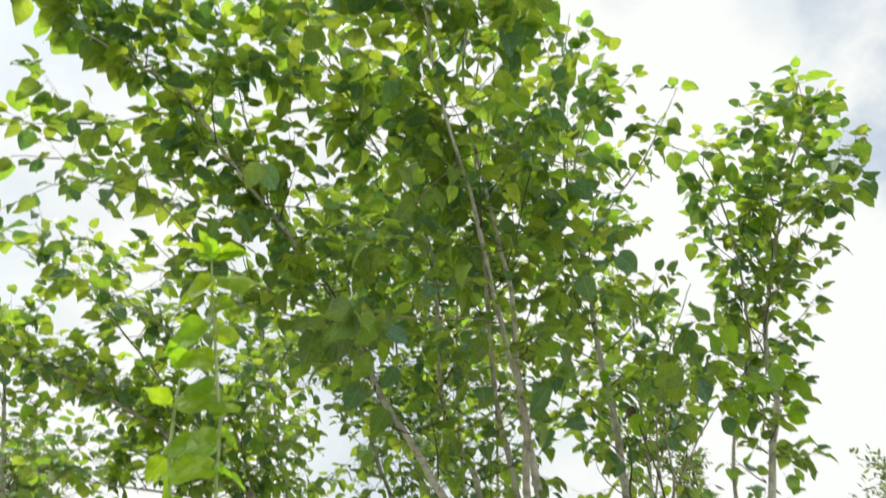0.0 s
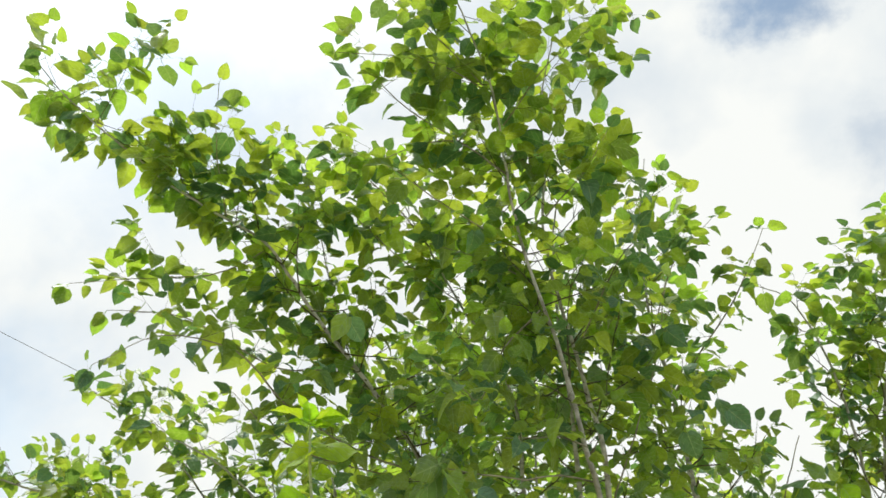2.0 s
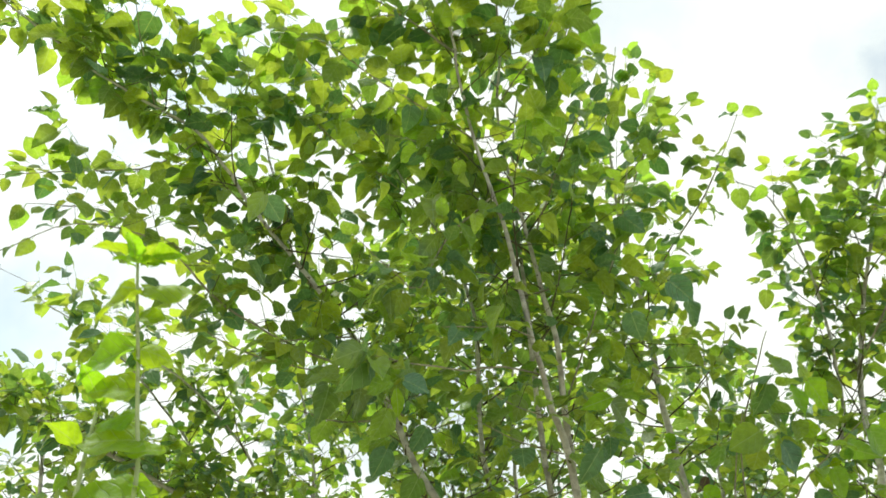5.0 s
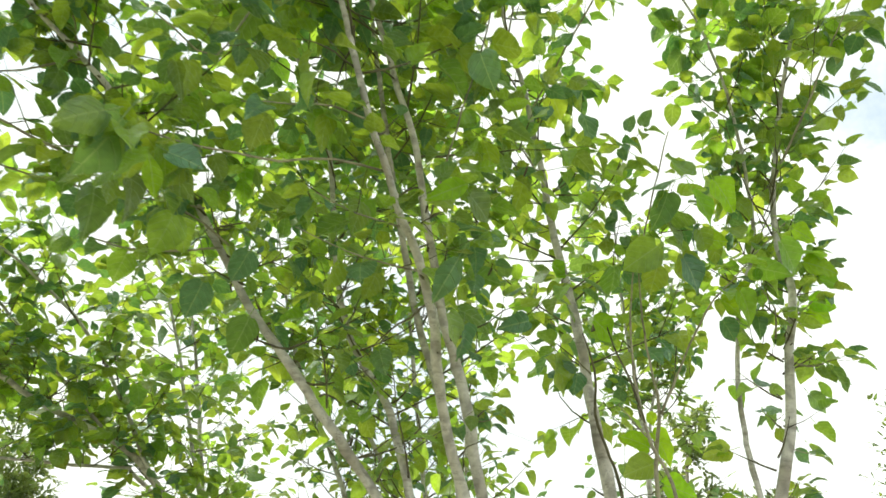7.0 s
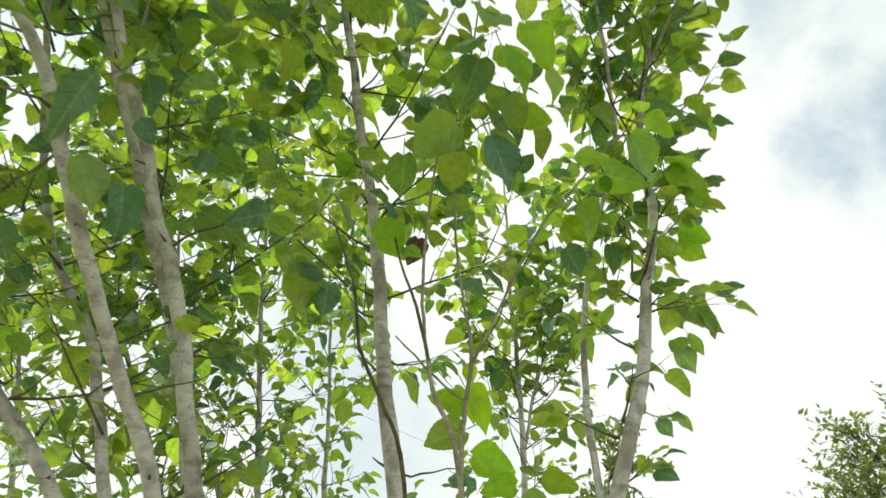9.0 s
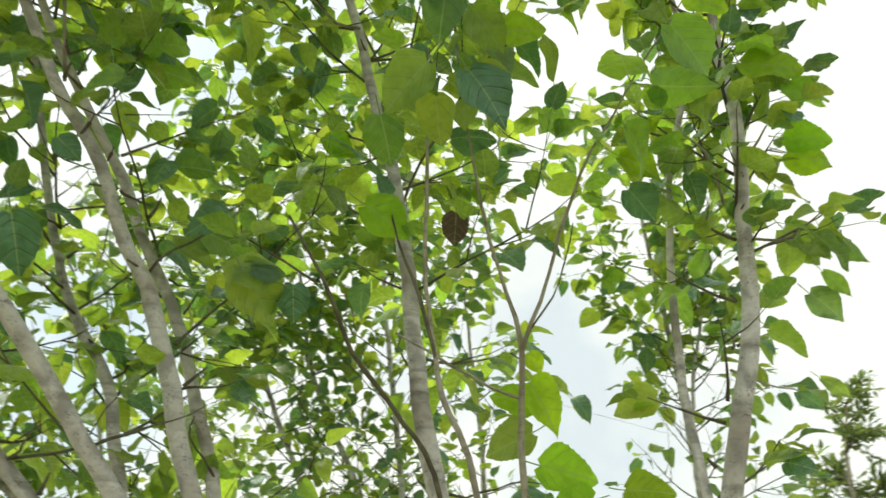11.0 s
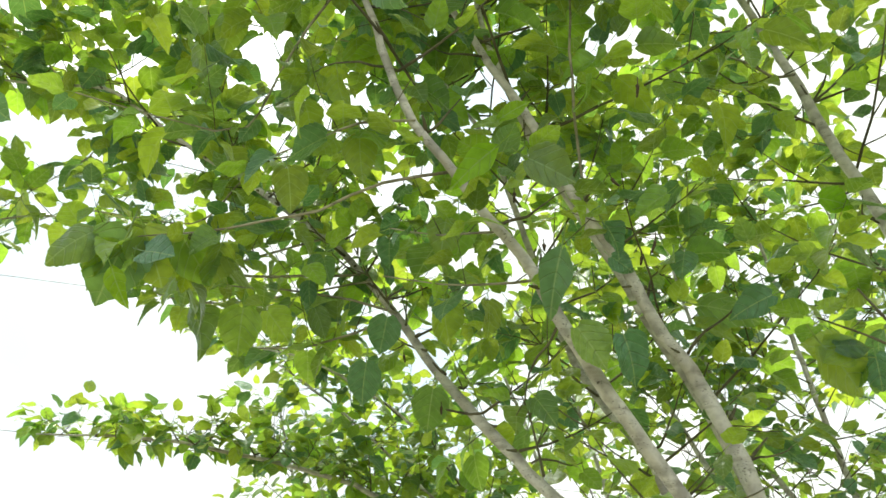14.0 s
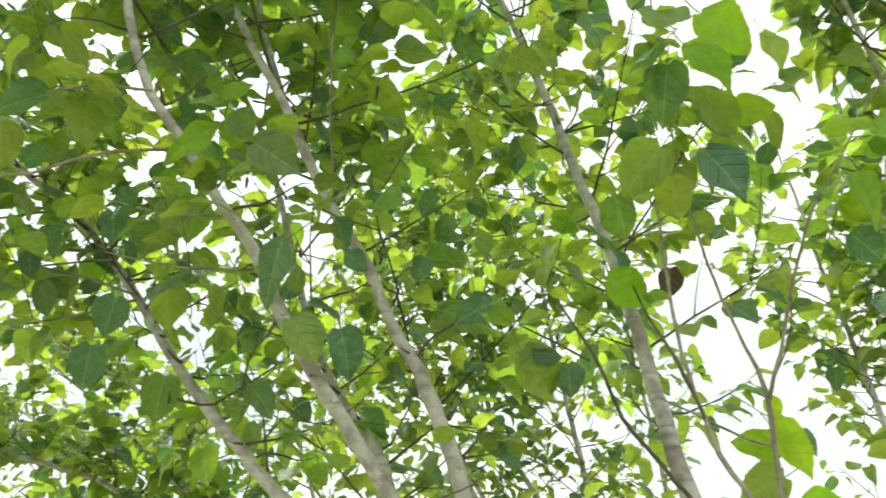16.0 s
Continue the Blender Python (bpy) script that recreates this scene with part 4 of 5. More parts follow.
edge.sprout(stem_g3, 0.2, 0.98, 9, (0.15, 0.3))
for points in ([(1.342, 3.031, 2.308, 0.006), (1.315, 2.941, 2.368, 0.005), (1.281, 2.902, 2.382, 0.003), (1.25, 2.88, 2.42, 0.002)], [(1.359, 3.001, 2.353, 0.006), (1.385, 2.95, 2.36, 0.005), (1.412, 2.906, 2.385, 0.003)],
               [(1.35, 3.03, 2.25, 0.006), (1.40, 3.02, 2.23, 0.005), (1.435, 2.997, 2.217, 0.004), (1.475, 2.944, 2.23, 0.002)], [(1.30, 3.03, 2.0, 0.005), (1.352, 3.06, 1.985, 0.003), (1.40, 3.06, 1.97, 0.002)]):
    limb = edge.branch(points)
    edge.dress(limb, 0.5, 0.04)
edge.add_leaf((1.26, 2.91, 2.45), (-0.90, 0.33, -0.29), (0.02, -0.55, 0.12), 0.061, 'slim', mat=YOUNG)
edge.add_leaf((1.14, 2.95, 2.42), (0.88, 0.17, -0.45), (0.13, -0.55, 0.10), 0.089, 0, mat=YOUNG)
edge.add_leaf((1.16, 2.98, 2.37), (0.58, 0.35, -0.73), (0.00, -0.75, 0.08), 0.079, 5)
edge.add_leaf((1.25, 2.70, 2.51), (0.54, 0.46, -0.70), (-0.06, -0.48, 0.21), 0.107, 5)
edge.add_leaf((1.35, 2.85, 2.50), (0.95, -0.11, -0.29), (-0.20, -0.73, 0.28), 0.099, 2, mat=YOUNG)
edge.add_leaf((1.43, 2.92, 2.48), (0.94, -0.12, -0.33), (-0.10, -0.70, 0.23), 0.076, 0, mat=YOUNG)
edge.add_leaf((1.44, 3.03, 2.45), (0.95, -0.18, -0.27), (-0.22, -0.81, 0.05), 0.079, 2, mat=YOUNG)
edge.add_leaf((1.44, 3.04, 2.43), (0.90, -0.05, -0.44), (-0.28, -0.41, 0.02), 0.082, 3, mat=YOUNG)
edge.add_leaf((1.44, 3.16, 2.35), (0.62, 0.18, -0.77), (-0.24, -0.68, 0.14), 0.095, 0)
edge.add_leaf((1.46, 3.16, 2.20), (0.71, 0.04, -0.70), (-0.33, -0.64, 0.36), 0.074, 0)
edge.add_leaf((1.49, 3.14, 2.23), (0.65, 0.09, -0.75), (-0.16, -0.77, 0.08), 0.065, 'slim')
edge.add_leaf((1.42, 3.23, 2.03), (0.78, -0.05, -0.62), (-0.18, -0.78, 0.23), 0.053, 0)
edge.add_leaf((1.46, 3.22, 2.05), (0.78, -0.06, -0.62), (-0.42, -0.45, 0.41), 0.061, 'slim')
edge.add_leaf((1.27, 2.69, 2.52), (0.91, 0.10, -0.40), (-0.28, -0.42, 0.15), 0.070, 2, mat=YOUNG)
edge.add_leaf((1.39, 3.29, 2.24), (0.96, -0.16, -0.21), (-0.46, -0.74, 0.17), 0.055, 0)
edge.add_leaf((1.38, 3.19, 2.45), (0.96, -0.11, -0.25), (-0.09, -0.64, 0.10), 0.051, 3)
edge.add_leaf((1.43, 3.31, 2.18), (-0.41, 0.38, -0.83), (-0.17, -0.47, 0.52), 0.058, 1)
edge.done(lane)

# ---- trees behind ----
def back_tree(seed, rows, sprouts, label, size=0.078, extra=(), reach=(0.25, 0.6), fill=1.0, bare=2.65, tip=0):
    t = Tree("mulberry_tree", (rows[0][0], rows[0][1], 0), label, "tree", "mulberry trees behind", seed, leaf_size=size)
    path = t.stem(rows)
    t.sprout(path, 0.36, 0.99, int(sprouts * 1.2), reach, gap=0.041)
    for more in extra:
        p = t.stem(more, "branch", BARK, 8)
        t.sprout(p, 0.15, 0.98, max(8, int(sprouts * fill)), (0.2, 0.45), gap=0.038)
    if tip:
        t.sprout(path, 0.68, 0.995, tip, (0.12, 0.26), gap=0.036, taper=0.0)
    if bare:
        t.leaves = [l for l in t.leaves if l[0][2] > bare or t.rng.uniform() < 0.5]
    else:
        t.trunks = []
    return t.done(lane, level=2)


# the last point of the next three is an added unseen top, shading lower leaves
back_tree(51, [(-0.05, 4.7, -0.05, 0.035), (-0.12, 4.65, 1.6, 0.027), (-0.16, 4.6, 2.02, 0.022), (-0.5, 4.6, 2.7, 0.016), (-0.7, 4.5, 3.4, 0.007), (-0.8, 4.4, 4.1, 0.004)], 58, "grey-stemmed mulberry leaning in the row behind")
back_tree(52, [(0.2, 4.7, -0.05, 0.035), (0.12, 4.65, 1.6, 0.027), (0.05, 4.6, 2.02, 0.022), (-0.26, 4.6, 2.64, 0.017), (-0.4, 4.5, 3.6, 0.007), (-0.5, 4.4, 4.3, 0.004)], 50, "thin grey mulberry in the row behind")
back_tree(53, [(0.3, 4.7, -0.05, 0.035), (0.26, 4.62, 1.6, 0.027), (0.23, 4.6, 2.02, 0.023), (0.09, 4.6, 2.95, 0.016), (0.02, 4.5, 3.9, 0.006), (0.0, 4.4, 4.4, 0.004)], 42, "upright grey mulberry in the row behind")
back_tree(54, [(1.35, 4.7, -0.05, 0.035), (1.34, 4.65, 1.6, 0.027), (1.31, 4.6, 2.3, 0.021), (1.26, 4.6, 2.98, 0.015), (1.2, 4.5, 3.7, 0.006)], 26, "forked grey mulberry in the row behind", extra=([(1.31, 4.62, 2.2, 0.014), (1.35, 4.6, 2.5, 0.012), (1.42, 4.6, 2.75, 0.010), (1.5, 4.5, 3.2, 0.005)],))
back_tree(55, [(-0.3, 4.3, -0.05, 0.04), (-0.45, 4.2, 1.3, 0.032), (-0.85, 3.85, 1.95, 0.024), (-1.155, 3.51, 2.13, 0.018), (-1.32, 3.30, 2.22, 0.015), (-1.64, 2.82, 2.28, 0.010), (-1.82, 2.45, 2.26, 0.004)], 36, "mulberry behind with one long limb bowed low", size=0.080,
          reach=(0.14, 0.32), fill=0.5, bare=0, tip=13, extra=([(-0.6, 4.05, 1.6, 0.018), (-0.8, 4.1, 2.2, 0.014), (-1.0, 4.0, 2.8, 0.010), (-1.2, 3.8, 3.3, 0.005)], [(-0.8, 3.9, 1.88, 0.014), (-1.2, 3.95, 2.15, 0.011), (-1.6, 3.9, 2.35, 0.008), (-2.0, 3.75, 2.45, 0.004)], [(-0.9, 3.82, 1.97, 0.012), (-1.3, 3.6, 1.95, 0.009), (-1.75, 3.4, 1.95, 0.004)],
                                     [(-0.8, 3.88, 1.9, 0.014), (-1.05, 3.5, 2.4, 0.011), (-1.3, 3.2, 2.62, 0.008), (-1.6, 3.0, 2.72, 0.004)], [(-1.0, 3.7, 2.1, 0.012), (-1.4, 3.45, 2.5, 0.009), (-1.7, 3.22, 2.75, 0.006), (-2.0, 3.0, 2.88, 0.004)]))
back_tree(56, [(-0.9, 5.4, -0.05, 0.04), (-1.0, 5.3, 1.5, 0.03), (-1.2, 5.2, 2.6, 0.02), (-1.4, 5.0, 3.6, 0.006)], 34, "leafy mulberry far back in the row", size=0.084)
back_tree(57, [(0.50, 5.3, -0.05, 0.04), (0.46, 5.2, 1.5, 0.03), (0.42, 5.1, 2.4, 0.018), (0.34, 5.0, 3.2, 0.010), (0.26, 4.9, 3.8, 0.004)], 22, "slim mulberry far back in the row", size=0.084)
back_tree(58, [(-2.2, 4.4, -0.05, 0.04), (-2.2, 4.3, 1.3, 0.03), (-2.3, 4.1, 2.1, 0.02), (-2.5, 3.9, 2.9, 0.006)], 36, "low mulberry at the end of the row", size=0.082, bare=0)

# ---- saplings in the clearing ----
sapling = Tree("mulberry_sapling", (0.95, 3.06, 0), "forked thin mulberry sapling with large bright leaves", "sapling", "saplings", 61, leaf_size=0.09)
sapling.stem([(0.95, 3.06, -0.05, 0.012), (0.95, 3.06, 1.2, 0.010), (0.949, 3.05, 1.78, 0.0085), (0.954, 3.03, 1.955, 0.008), (0.964, 3.0, 2.06, 0.007), (0.945, 2.97, 2.15, 0.005), (0.925, 2.94, 2.24, 0.0045), (0.90, 2.85, 2.45, 0.0035), (0.91, 2.7, 2.59, 0.003), (0.93, 2.55, 2.72, 0.002)], "trunk", BRANCH_BARK, 8, slim=0.72)
fork = sapling.stem([(0.962, 3.0, 2.05, 0.006), (1.0, 2.98, 2.13, 0.005), (1.022, 2.97, 2.182, 0.0045), (1.10, 2.9, 2.343, 0.004), (1.17, 2.85, 2.42, 0.003), (1.23, 2.8, 2.49, 0.0025), (1.30, 2.75, 2.56, 0.0015)], "branch", BRANCH_BARK, 7, slim=0.72)
sapling.dress(fork, 0.55, 0.05, size=1.0)
sapling.stem([(0.95, 3.03, 1.978, 0.004), (0.91, 2.97, 1.985, 0.0035), (0.858, 2.9, 2.006, 0.003), (0.80, 2.8, 2.02, 0.002)], "branch", BRANCH_BARK, 6, slim=0.72)
sapling.stem([(0.97, 3.0, 2.07, 0.003), (1.03, 3.05, 2.2, 0.0025), (1.06, 3.1, 2.35, 0.002)], "branch", TWIG_BARK, 6, slim=0.72)
sapling.add_leaf((0.92, 2.61, 2.42), (-0.80, 0.28, -0.53), (-0.01, -0.50, -0.11), 0.107, 5)
sapling.add_leaf((0.90, 2.64, 2.38), (-0.16, 0.59, -0.79), (-0.05, -0.51, -0.10), 0.082, 0)
sapling.add_leaf((0.95, 2.62, 2.41), (0.42, 0.60, -0.69), (-0.01, -0.58, -0.03), 0.091, 0)
sapling.add_leaf((0.99, 2.61, 2.42), (1.00, 0.01, -0.02), (-0.01, -0.37, -0.09), 0.065, 2, mat=YOUNG)
sapling.add_leaf((0.97, 2.53, 2.43), (0.46, 0.62, -0.63), (-0.13, -0.76, -0.04), 0.079, 1)
sapling.add_leaf((0.72, 2.75, 2.26), (0.78, 0.45, -0.44), (0.10, -0.59, 0.06), 0.095, 0, mat=YOUNG)
sapling.add_leaf((0.62, 2.79, 2.43), (0.83, 0.49, -0.27), (0.14, -0.66, -0.01), 0.065, 0, mat=YOUNG)
sapling.add_leaf((0.79, 2.67, 2.39), (0.10, 0.62, -0.78), (0.17, -0.63, 0.07), 0.090, 3)
sapling.add_leaf((0.94, 3.11, 2.06), (0.51, -0.37, -0.78), (0.24, -0.66, 0.11), 0.105, 1, mat=YOUNG)
sapling.add_leaf((0.99, 3.15, 1.98), (-0.89, -0.21, 0.40), (0.27, -0.67, 0.16), 0.089, 0, mat=YOUNG)
sapling.add_leaf((0.99, 3.11, 1.95), (-0.93, -0.01, -0.36), (0.18, -0.72, 0.25), 0.097, 5)
sapling.add_leaf((0.94, 3.07, 1.88), (0.98, 0.05, -0.21), (-0.07, -0.85, 0.35), 0.100, 2, mat=YOUNG)
sapling.add_leaf((1.09, 3.03, 1.82), (1.00, -0.09, -0.02), (0.06, -0.77, 0.41), 0.075, 2, mat=YOUNG)
sapling.add_leaf((1.09, 3.04, 1.81), (-1.00, -0.01, -0.07), (0.24, -0.88, 0.40), 0.074, 0, mat=YOUNG)
sapling.add_leaf((0.95, 3.11, 2.10), (0.50, 0.31, -0.81), (-0.00, -0.83, 0.13), 0.045, 0, mat=YOUNG)
sapling.add_leaf((1.21, 3.09, 1.99), (-0.97, 0.13, -0.22), (-0.05, -0.67, 0.23), 0.083, 5)
sapling.add_leaf((1.04, 2.94, 1.77), (0.98, -0.02, -0.22), (-0.04, -0.65, 0.43), 0.066, 2)
sapling.add_leaf((0.95, 3.18, 2.05), (0.19, 0.29, -0.94), (0.03, -0.82, 0.29), 0.044, 'withered', mat=DEAD_LEAF)
sapling.add_leaf((0.95, 2.51, 2.54), (0.63, 0.22, -0.75), (0.1, -0.5, 0.35), 0.105, 0, mat=YOUNG)
sapling.add_leaf((0.98, 2.44, 2.53), (0.65, 0.31, -0.69), (0.0, -0.6, 0.2), 0.096, 2, mat=YOUNG)
sapling.add_leaf((0.96, 2.54, 2.57), (-0.94, 0.35, 0.07), (0.2, -0.4, 0.5), 0.087, 3)
sapling.add_leaf((0.94, 2.61, 2.40), (0.56, 0.27, -0.78), (-0.1, -0.5, 0.4), 0.105, 0)
sapling.add_leaf((0.93, 2.71, 2.57), (0.61, 0.25, -0.75), (0.1, -0.5, 0.6), 0.105, 5)
sapling.add_leaf((0.94, 2.59, 2.59), (-0.26, 0.26, -0.93), (0.2, -0.6, 0.2), 0.105, 1)
sapling.add_leaf((0.75, 2.84, 3.04), (0.37, 0.26, -0.89), (0.1, -0.5, 0.5), 0.105, 2)
sapling.add_leaf((1.10, 2.79, 2.77), (0.39, 0.32, -0.86), (0.1, -0.5, 0.5), 0.094, 0)
sapling.add_leaf((0.96, 2.49, 2.52), (-0.19, 0.26, 0.95), (0.1, -0.4, 0.6), 0.105, 2)
sapling.add_leaf((1.01, 2.59, 2.47), (-0.59, 0.57, -0.57), (0.3, -0.4, 0.5), 0.053, 4)
sapling.done()
slender = Tree("mulberry_sapling", (0.98, 2.95, 0), "bare slender pale sapling stem crossing the trunk", "sapling", "saplings", 62)
slender.stem([(0.99, 2.95, -0.05, 0.010), (0.97, 2.9, 1.2, 0.008), (0.935, 2.8, 1.743, 0.0065), (0.884, 2.8, 1.906, 0.006), (0.857, 2.8, 2.055, 0.005), (0.85, 2.78, 2.3, 0.004), (0.87, 2.7, 2.5, 0.002)], "trunk", BRANCH_BARK, 8, slim=0.72)
limb = slender.stem([(0.87, 2.8, 1.95, 0.0045), (0.84, 2.8, 2.08, 0.004), (0.80, 2.8, 2.182, 0.003), (0.77, 2.8, 2.3, 0.002)], "branch", TWIG_BARK, 6, slim=0.72)
slender.dress(limb, 0.6, 0.05)
slender.done()
thin = Tree("mulberry_sapling", (0.93, 3.0, 0), "thin dark sapling stem with drooping leaves at its top", "sapling", "saplings", 63, leaf_size=0.08)
thin.stem([(0.95, 3.12, -0.05, 0.010), (0.9, 3.06, 1.3, 0.008), (0.835, 2.973, 1.77, 0.006), (0.772, 2.876, 1.913, 0.0055), (0.733, 2.786, 1.986, 0.005), (0.718, 2.684, 2.073, 0.004), (0.685, 2.63, 2.15, 0.0025)], "trunk", TWIG_BARK, 8, slim=0.72)
limb = thin.stem([(0.715, 2.69, 2.065, 0.003), (0.672, 2.657, 2.09, 0.0025), (0.62, 2.63, 2.12, 0.0015)], "branch", TWIG_BARK, 6, slim=0.72)
thin.dress(limb, 0.5, 0.04)
thin.add_leaf((0.68, 2.66, 2.05), (-0.78, -0.55, 0.30), (0.39, -0.50, 0.08), 0.077, 2)
thin.add_leaf((0.62, 2.62, 2.12), (0.88, 0.11, 0.46), (0.26, -0.43, 0.07), 0.038, 4)
thin.add_leaf((0.62, 2.62, 2.07), (0.93, 0.36, 0.07), (0.28, -0.62, 0.23), 0.052, 3)
thin.add_leaf((0.61, 2.60, 2.10), (0.42, 0.54, -0.73), (0.23, -0.65, 0.22), 0.100, 0)
thin.add_leaf((0.68, 2.67, 2.08), (-0.08, 0.40, -0.91), (0.26, -0.74, 0.31), 0.058, 2)
thin.add_leaf((0.67, 2.68, 2.06), (-0.78, -0.05, -0.62), (0.12, -0.77, 0.04), 0.050, 1)
thin.add_leaf((0.58, 2.67, 2.20), (-0.89, -0.32, -0.32), (0.45, -0.60, 0.01), 0.076, 4)
thin.done()
shoot = Tree("young_shoot", (-0.2, 1.2, 0), "upright young mulberry shoot with bright yellow-green leaves", "sapling", "saplings", 64, YOUNG, 0.09)
shoot.stem([(-0.2, 1.25, -0.05, 0.008), (-0.215, 1.17, 1.2, 0.0065), (-0.235, 1.112, 1.605, 0.005), (-0.254, 1.085, 1.705, 0.0045), (-0.266, 1.054, 1.792, 0.004), (-0.278, 1.012, 1.882, 0.003)], "trunk", GREEN_TWIG, 8, slim=0.55)
side = shoot.stem([(-0.21, 1.19, 1.1, 0.005), (-0.26, 1.15, 1.45, 0.004), (-0.30, 1.12, 1.62, 0.003), (-0.31, 1.1, 1.72, 0.002)], "branch", GREEN_TWIG, 7, slim=1.0)
shoot.dress(side, 0.6, 0.06, size=0.7)
shoot.add_leaf((-0.26, 1.02, 1.88), (-0.84, -0.47, 0.26), (0.51, -0.45, 0.45), 0.035, 1, mat=YOUNG)
shoot.add_leaf((-0.28, 1.01, 1.88), (0.86, 0.07, 0.51), (0.32, -0.45, 0.43), 0.039, 2, mat=YOUNG)
shoot.add_leaf((-0.28, 1.01, 1.88), (0.17, -0.38, 0.91), (0.18, -0.32, 0.00), 0.017, 0, mat=YOUNG)
shoot.add_leaf((-0.25, 1.03, 1.86), (-0.89, -0.20, -0.40), (0.04, -0.30, 0.29), 0.058, 1, mat=YOUNG)
shoot.add_leaf((-0.29, 1.02, 1.85), (0.92, 0.15, 0.37), (0.11, -0.50, 0.39), 0.066, 3, mat=YOUNG)
shoot.add_leaf((-0.28, 1.04, 1.82), (0.93, 0.21, 0.30), (0.21, -0.47, 0.24), 0.035, 0, mat=YOUNG)
shoot.add_leaf((-0.25, 1.06, 1.80), (-0.89, -0.21, -0.41), (0.34, -0.40, 0.42), 0.068, 1, mat=YOUNG)
shoot.add_leaf((-0.24, 1.08, 1.75), (-0.94, -0.32, -0.12), (0.15, -0.60, 0.28), 0.054, 0, mat=YOUNG)
shoot.add_leaf((-0.28, 1.05, 1.79), (0.95, 0.31, 0.02), (0.16, -0.56, 0.14), 0.045, 3, mat=YOUNG)
shoot.add_leaf((-0.21, 1.10, 1.70), (-0.93, -0.33, -0.15), (0.19, -0.49, 0.34), 0.078, 2, mat=YOUNG)
shoot.add_leaf((-0.24, 1.09, 1.73), (-0.91, -0.24, -0.33), (0.20, -0.42, 0.49), 0.046, 3, mat=YOUNG)
shoot.add_leaf((-0.26, 1.09, 1.67), (0.89, 0.17, 0.43), (0.26, -0.31, 0.49), 0.039, 2, mat=YOUNG)
shoot.add_leaf((-0.21, 1.12, 1.64), (-0.94, -0.32, -0.12), (0.16, -0.40, 0.38), 0.075, 0, mat=YOUNG)
shoot.add_leaf((-0.25, 1.10, 1.65), (0.94, 0.32, -0.15), (0.21, -0.33, 0.31), 0.037, 1, mat=YOUNG)
shoot.add_leaf((-0.21, 1.12, 1.61), (-0.92, -0.30, -0.24), (0.31, -0.46, 0.52), 0.078, 2, mat=YOUNG)
shoot.add_leaf((-0.25, 1.11, 1.60), (0.96, 0.28, -0.01), (-0.02, -0.27, 0.52), 0.050, 1, mat=YOUNG)
for k in range(9):
    turn, lift = k * 2.4, 0.35 + 0.1 * (k % 4)
    shoot.add_leaf((-0.278, 1.012, 1.875 + 0.002 * k), (math.cos(turn), math.sin(turn), lift + 0.25), (-math.cos(turn), -math.sin(turn), 1.4), 0.026 + 0.004 * (k % 5), "slim" if k % 2 else 1)
shoot.done()
shoot.root.location = (-0.22, 1.25, 0.04)


# ---- distance ----
def feather_tree(seed, foot, height, spread, sprays, label, length=0.55, mat=FAR_LEAF, leaflet=0.07):
    """A far tree or shrub with fine feathered sprays of small narrow leaves."""
    t = Tree("feathery_tree", foot, label, "tree", "far trees", seed, mat, leaflet)
    r = t.rng
    x, y, _ = foot
    trunk = t.stem([(x, y, -0.05, 0.09), (x + 0.1, y, height * 0.4, 0.07), (x - 0.05, y, height * 0.75, 0.045), (x + 0.1, y + 0.1, height * 0.95, 0.015)], "trunk", BRANCH_BARK, 8, slim=0.45, step=0.2)
    for i in range(sprays):
        k = int(len(trunk) * r.uniform(0.3, 0.98))
        a = r.uniform(0, 6.283)
        way = np.array([math.cos(a), math.sin(a), r.uniform(0.25, 1.3)])
        way /= np.linalg.norm(way)
        far = spread * r.uniform(0.25, 1.0) * (1.3 - k / len(trunk))
        p = trunk[k, :3] + way * far
        t.twig(np.array([(*(trunk[k, :3] + way * far * u), 0.011 * (1.2 - u)) for u in (0, 0.35, 0.7, 1.0)]))
        for _ in range(4):
            out = way + r.normal(0, 0.55, 3)
            out /= np.linalg.norm(out)
            reach, sag = length * r.uniform(0.5, 1.2), r.uniform(0.0, 0.3)
            rows = np.array([(*(p - way * far * 0.25 + out * reach * u + np.array([0, 0, -sag * reach * u * u])), 0.004 * (1.1 - u)) for u in np.linspace(0, 1, 6)])
            t.twig(rows)
            for u in np.linspace(0.15, 1.0, 9):
                at = p - way * far * 0.25 + out * reach * u + np.array([0, 0, -sag * reach * u * u])
                for _ in range(2):
                    t.add_leaf(at, out * 0.7 + r.normal(0, 0.6, 3), r.normal(0, 0.5, 3) + np.array([0, 0, 1.0]), leaflet * r.uniform(0.5, 1.3), "slim")
    return t.done(single=120, level=2)


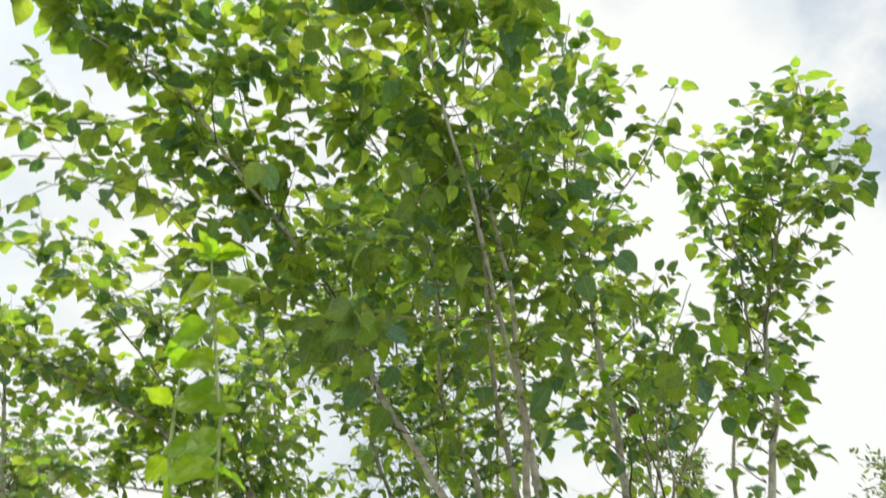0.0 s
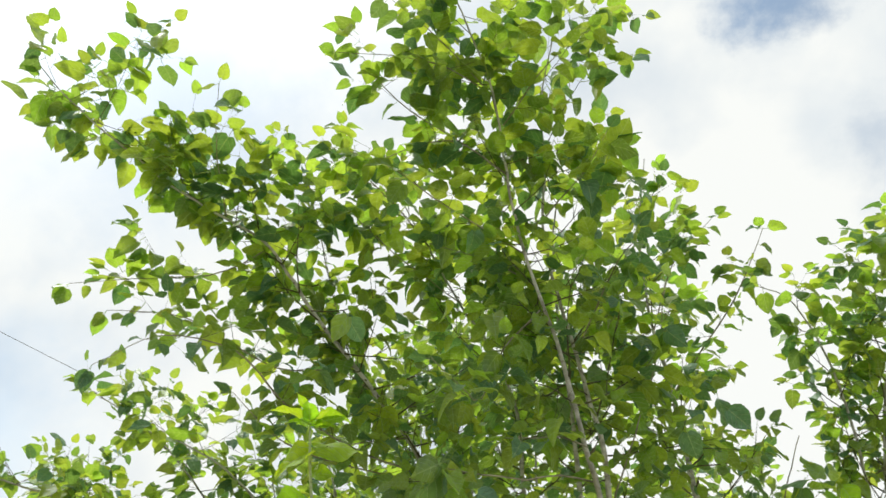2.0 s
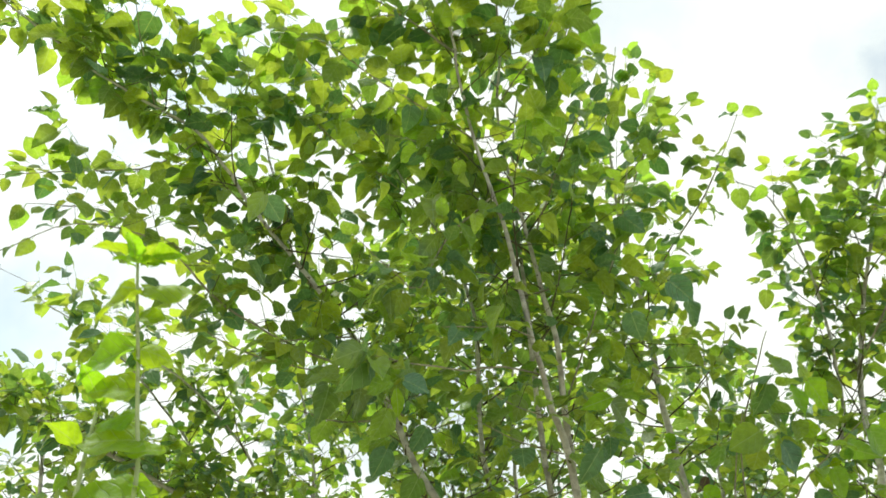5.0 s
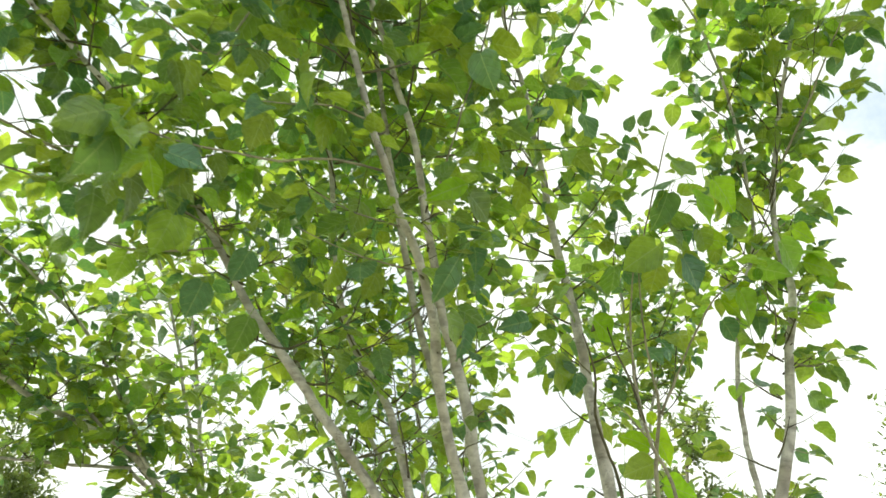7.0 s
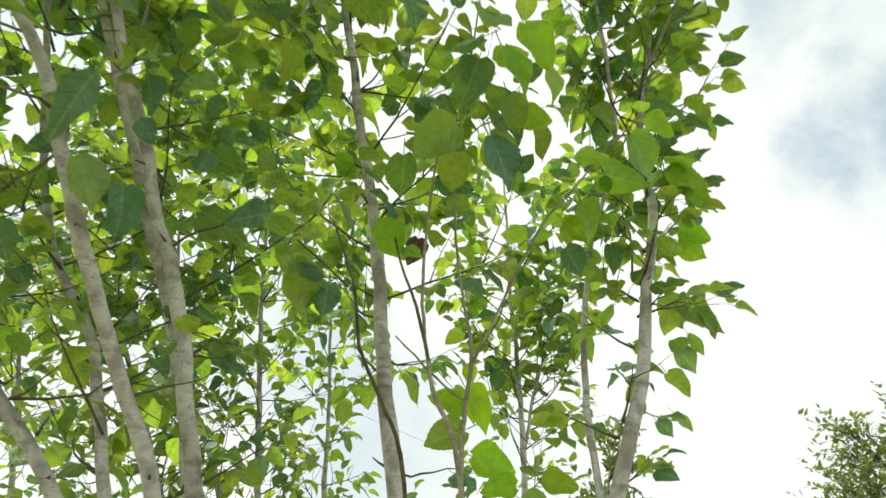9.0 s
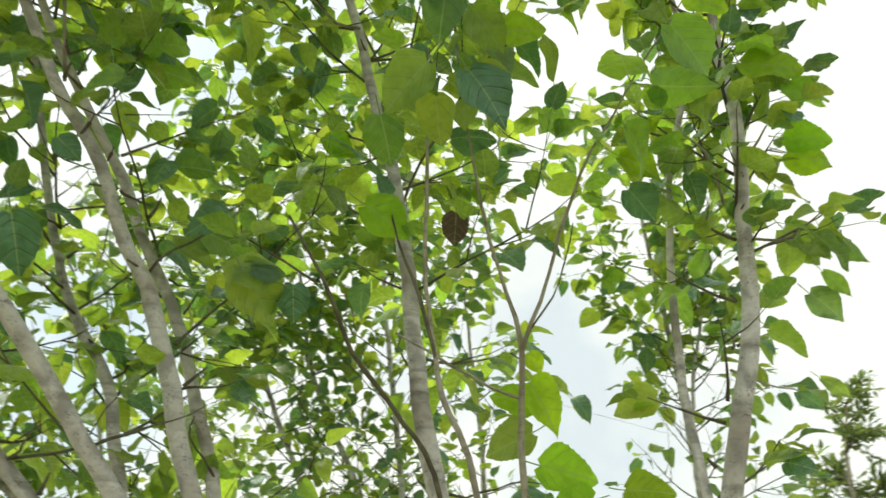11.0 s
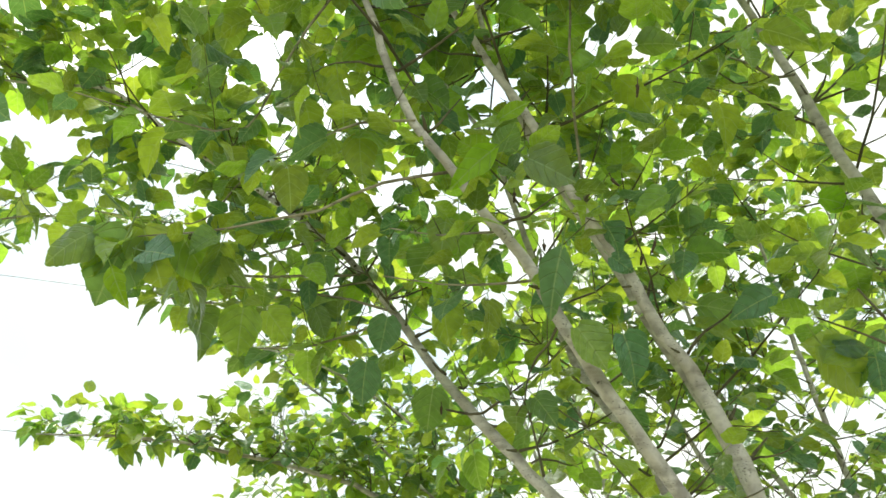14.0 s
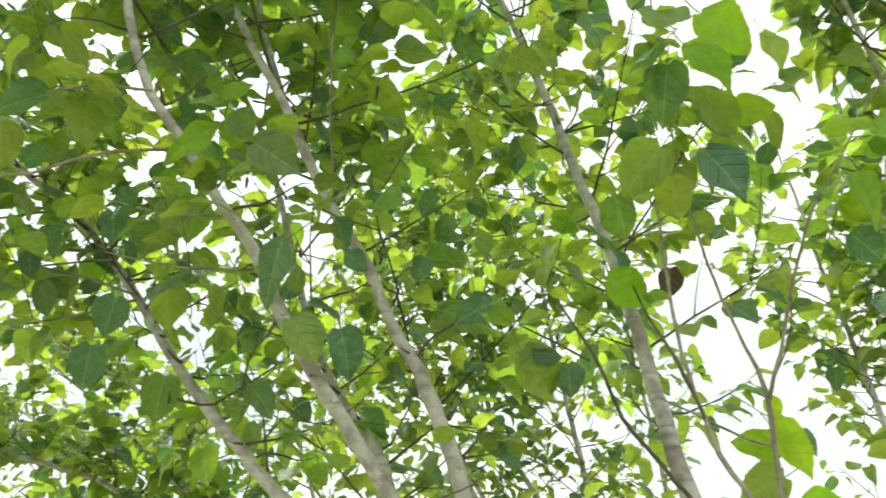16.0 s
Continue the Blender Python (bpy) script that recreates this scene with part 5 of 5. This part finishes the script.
feather_tree(71, (5.9, 9.15, 0), 4.0, 1.35, 90, "feathery olive-green tree behind the clearing")
feather_tree(72, (7.6, 10.2, 0), 4.4, 1.8, 120, "wide feathery tree with fine drooping sprays")
feather_tree(73, (2.85, 9.0, 0), 3.75, 0.6, 34, "spindly half-bare feathery shrub with dark pods", 0.3)
feather_tree(76, (3.9, 9.8, 0), 2.8, 1.0, 70, "low spreading feathery shrub behind the clearing", 0.45)
feather_tree(74, (-11.5, 20.0, 0), 4.9, 2.6, 90, "hazy grey-green tree in the far distance", 0.8, leaflet=0.16)
feather_tree(75, (-15.0, 22.0, 0), 5.0, 3.0, 90, "hazy rounded tree in the far distance", 0.8, leaflet=0.16)


def build_pole(x, y, height):
    """A timber pole with a cross-arm and two insulators."""
    pole = tagged(new("utility_pole"), "weathered timber utility pole carrying a cable", "utility pole", "utility poles")
    pole.location = (x, y, 0)
    verts, faces = tube(np.array([(0, 0, -0.3, 0.13), (0, 0, height * 0.5, 0.115), (0, 0, height + 0.25, 0.10)]), 12)
    part("post", mesh_of("post", verts, faces, BRANCH_BARK), pole)
    verts, faces = tube(np.array([(-0.6, 0.1, height - 0.12, 0.05), (0.0, 0.1, height - 0.12, 0.055), (0.6, 0.1, height - 0.12, 0.05)]), 6)
    arm = part("cross_arm", mesh_of("cross_arm", verts, faces, BRANCH_BARK), pole)
    for dx in (-0.45, 0.0, 0.45):
        verts, faces = tube(np.array([(dx, 0.1, height - 0.12, 0.02), (dx, 0.1, height - 0.03, 0.04), (dx, 0.1, height + 0.02, 0.03)]), 8)
        part("insulator", mesh_of("insulator", verts, faces, CABLE), arm)


def build_cable(a, b, sag):
    rows = [(*(np.array(a) * (1 - u) + np.array(b) * u + np.array([0, 0, -4 * sag * u * (1 - u)])), 0.0045) for u in np.linspace(0, 1, 25)]
    verts, faces = tube(np.array(rows), 6)
    tagged(new("overhead_cable", mesh_of("overhead_cable", verts, faces, CABLE)), "thin dark overhead cable strung between timber poles", "cable")


build_pole(10.0, 35.05, 7.0)
build_pole(-20.7, -8.0, 7.0)
build_cable((-20.7, -7.9, 7.0), (10.0, 35.15, 7.0), 0.2)
build_cable((-20.7, -8.12, 4.75), (10.0, 34.93, 3.6), 0.08)
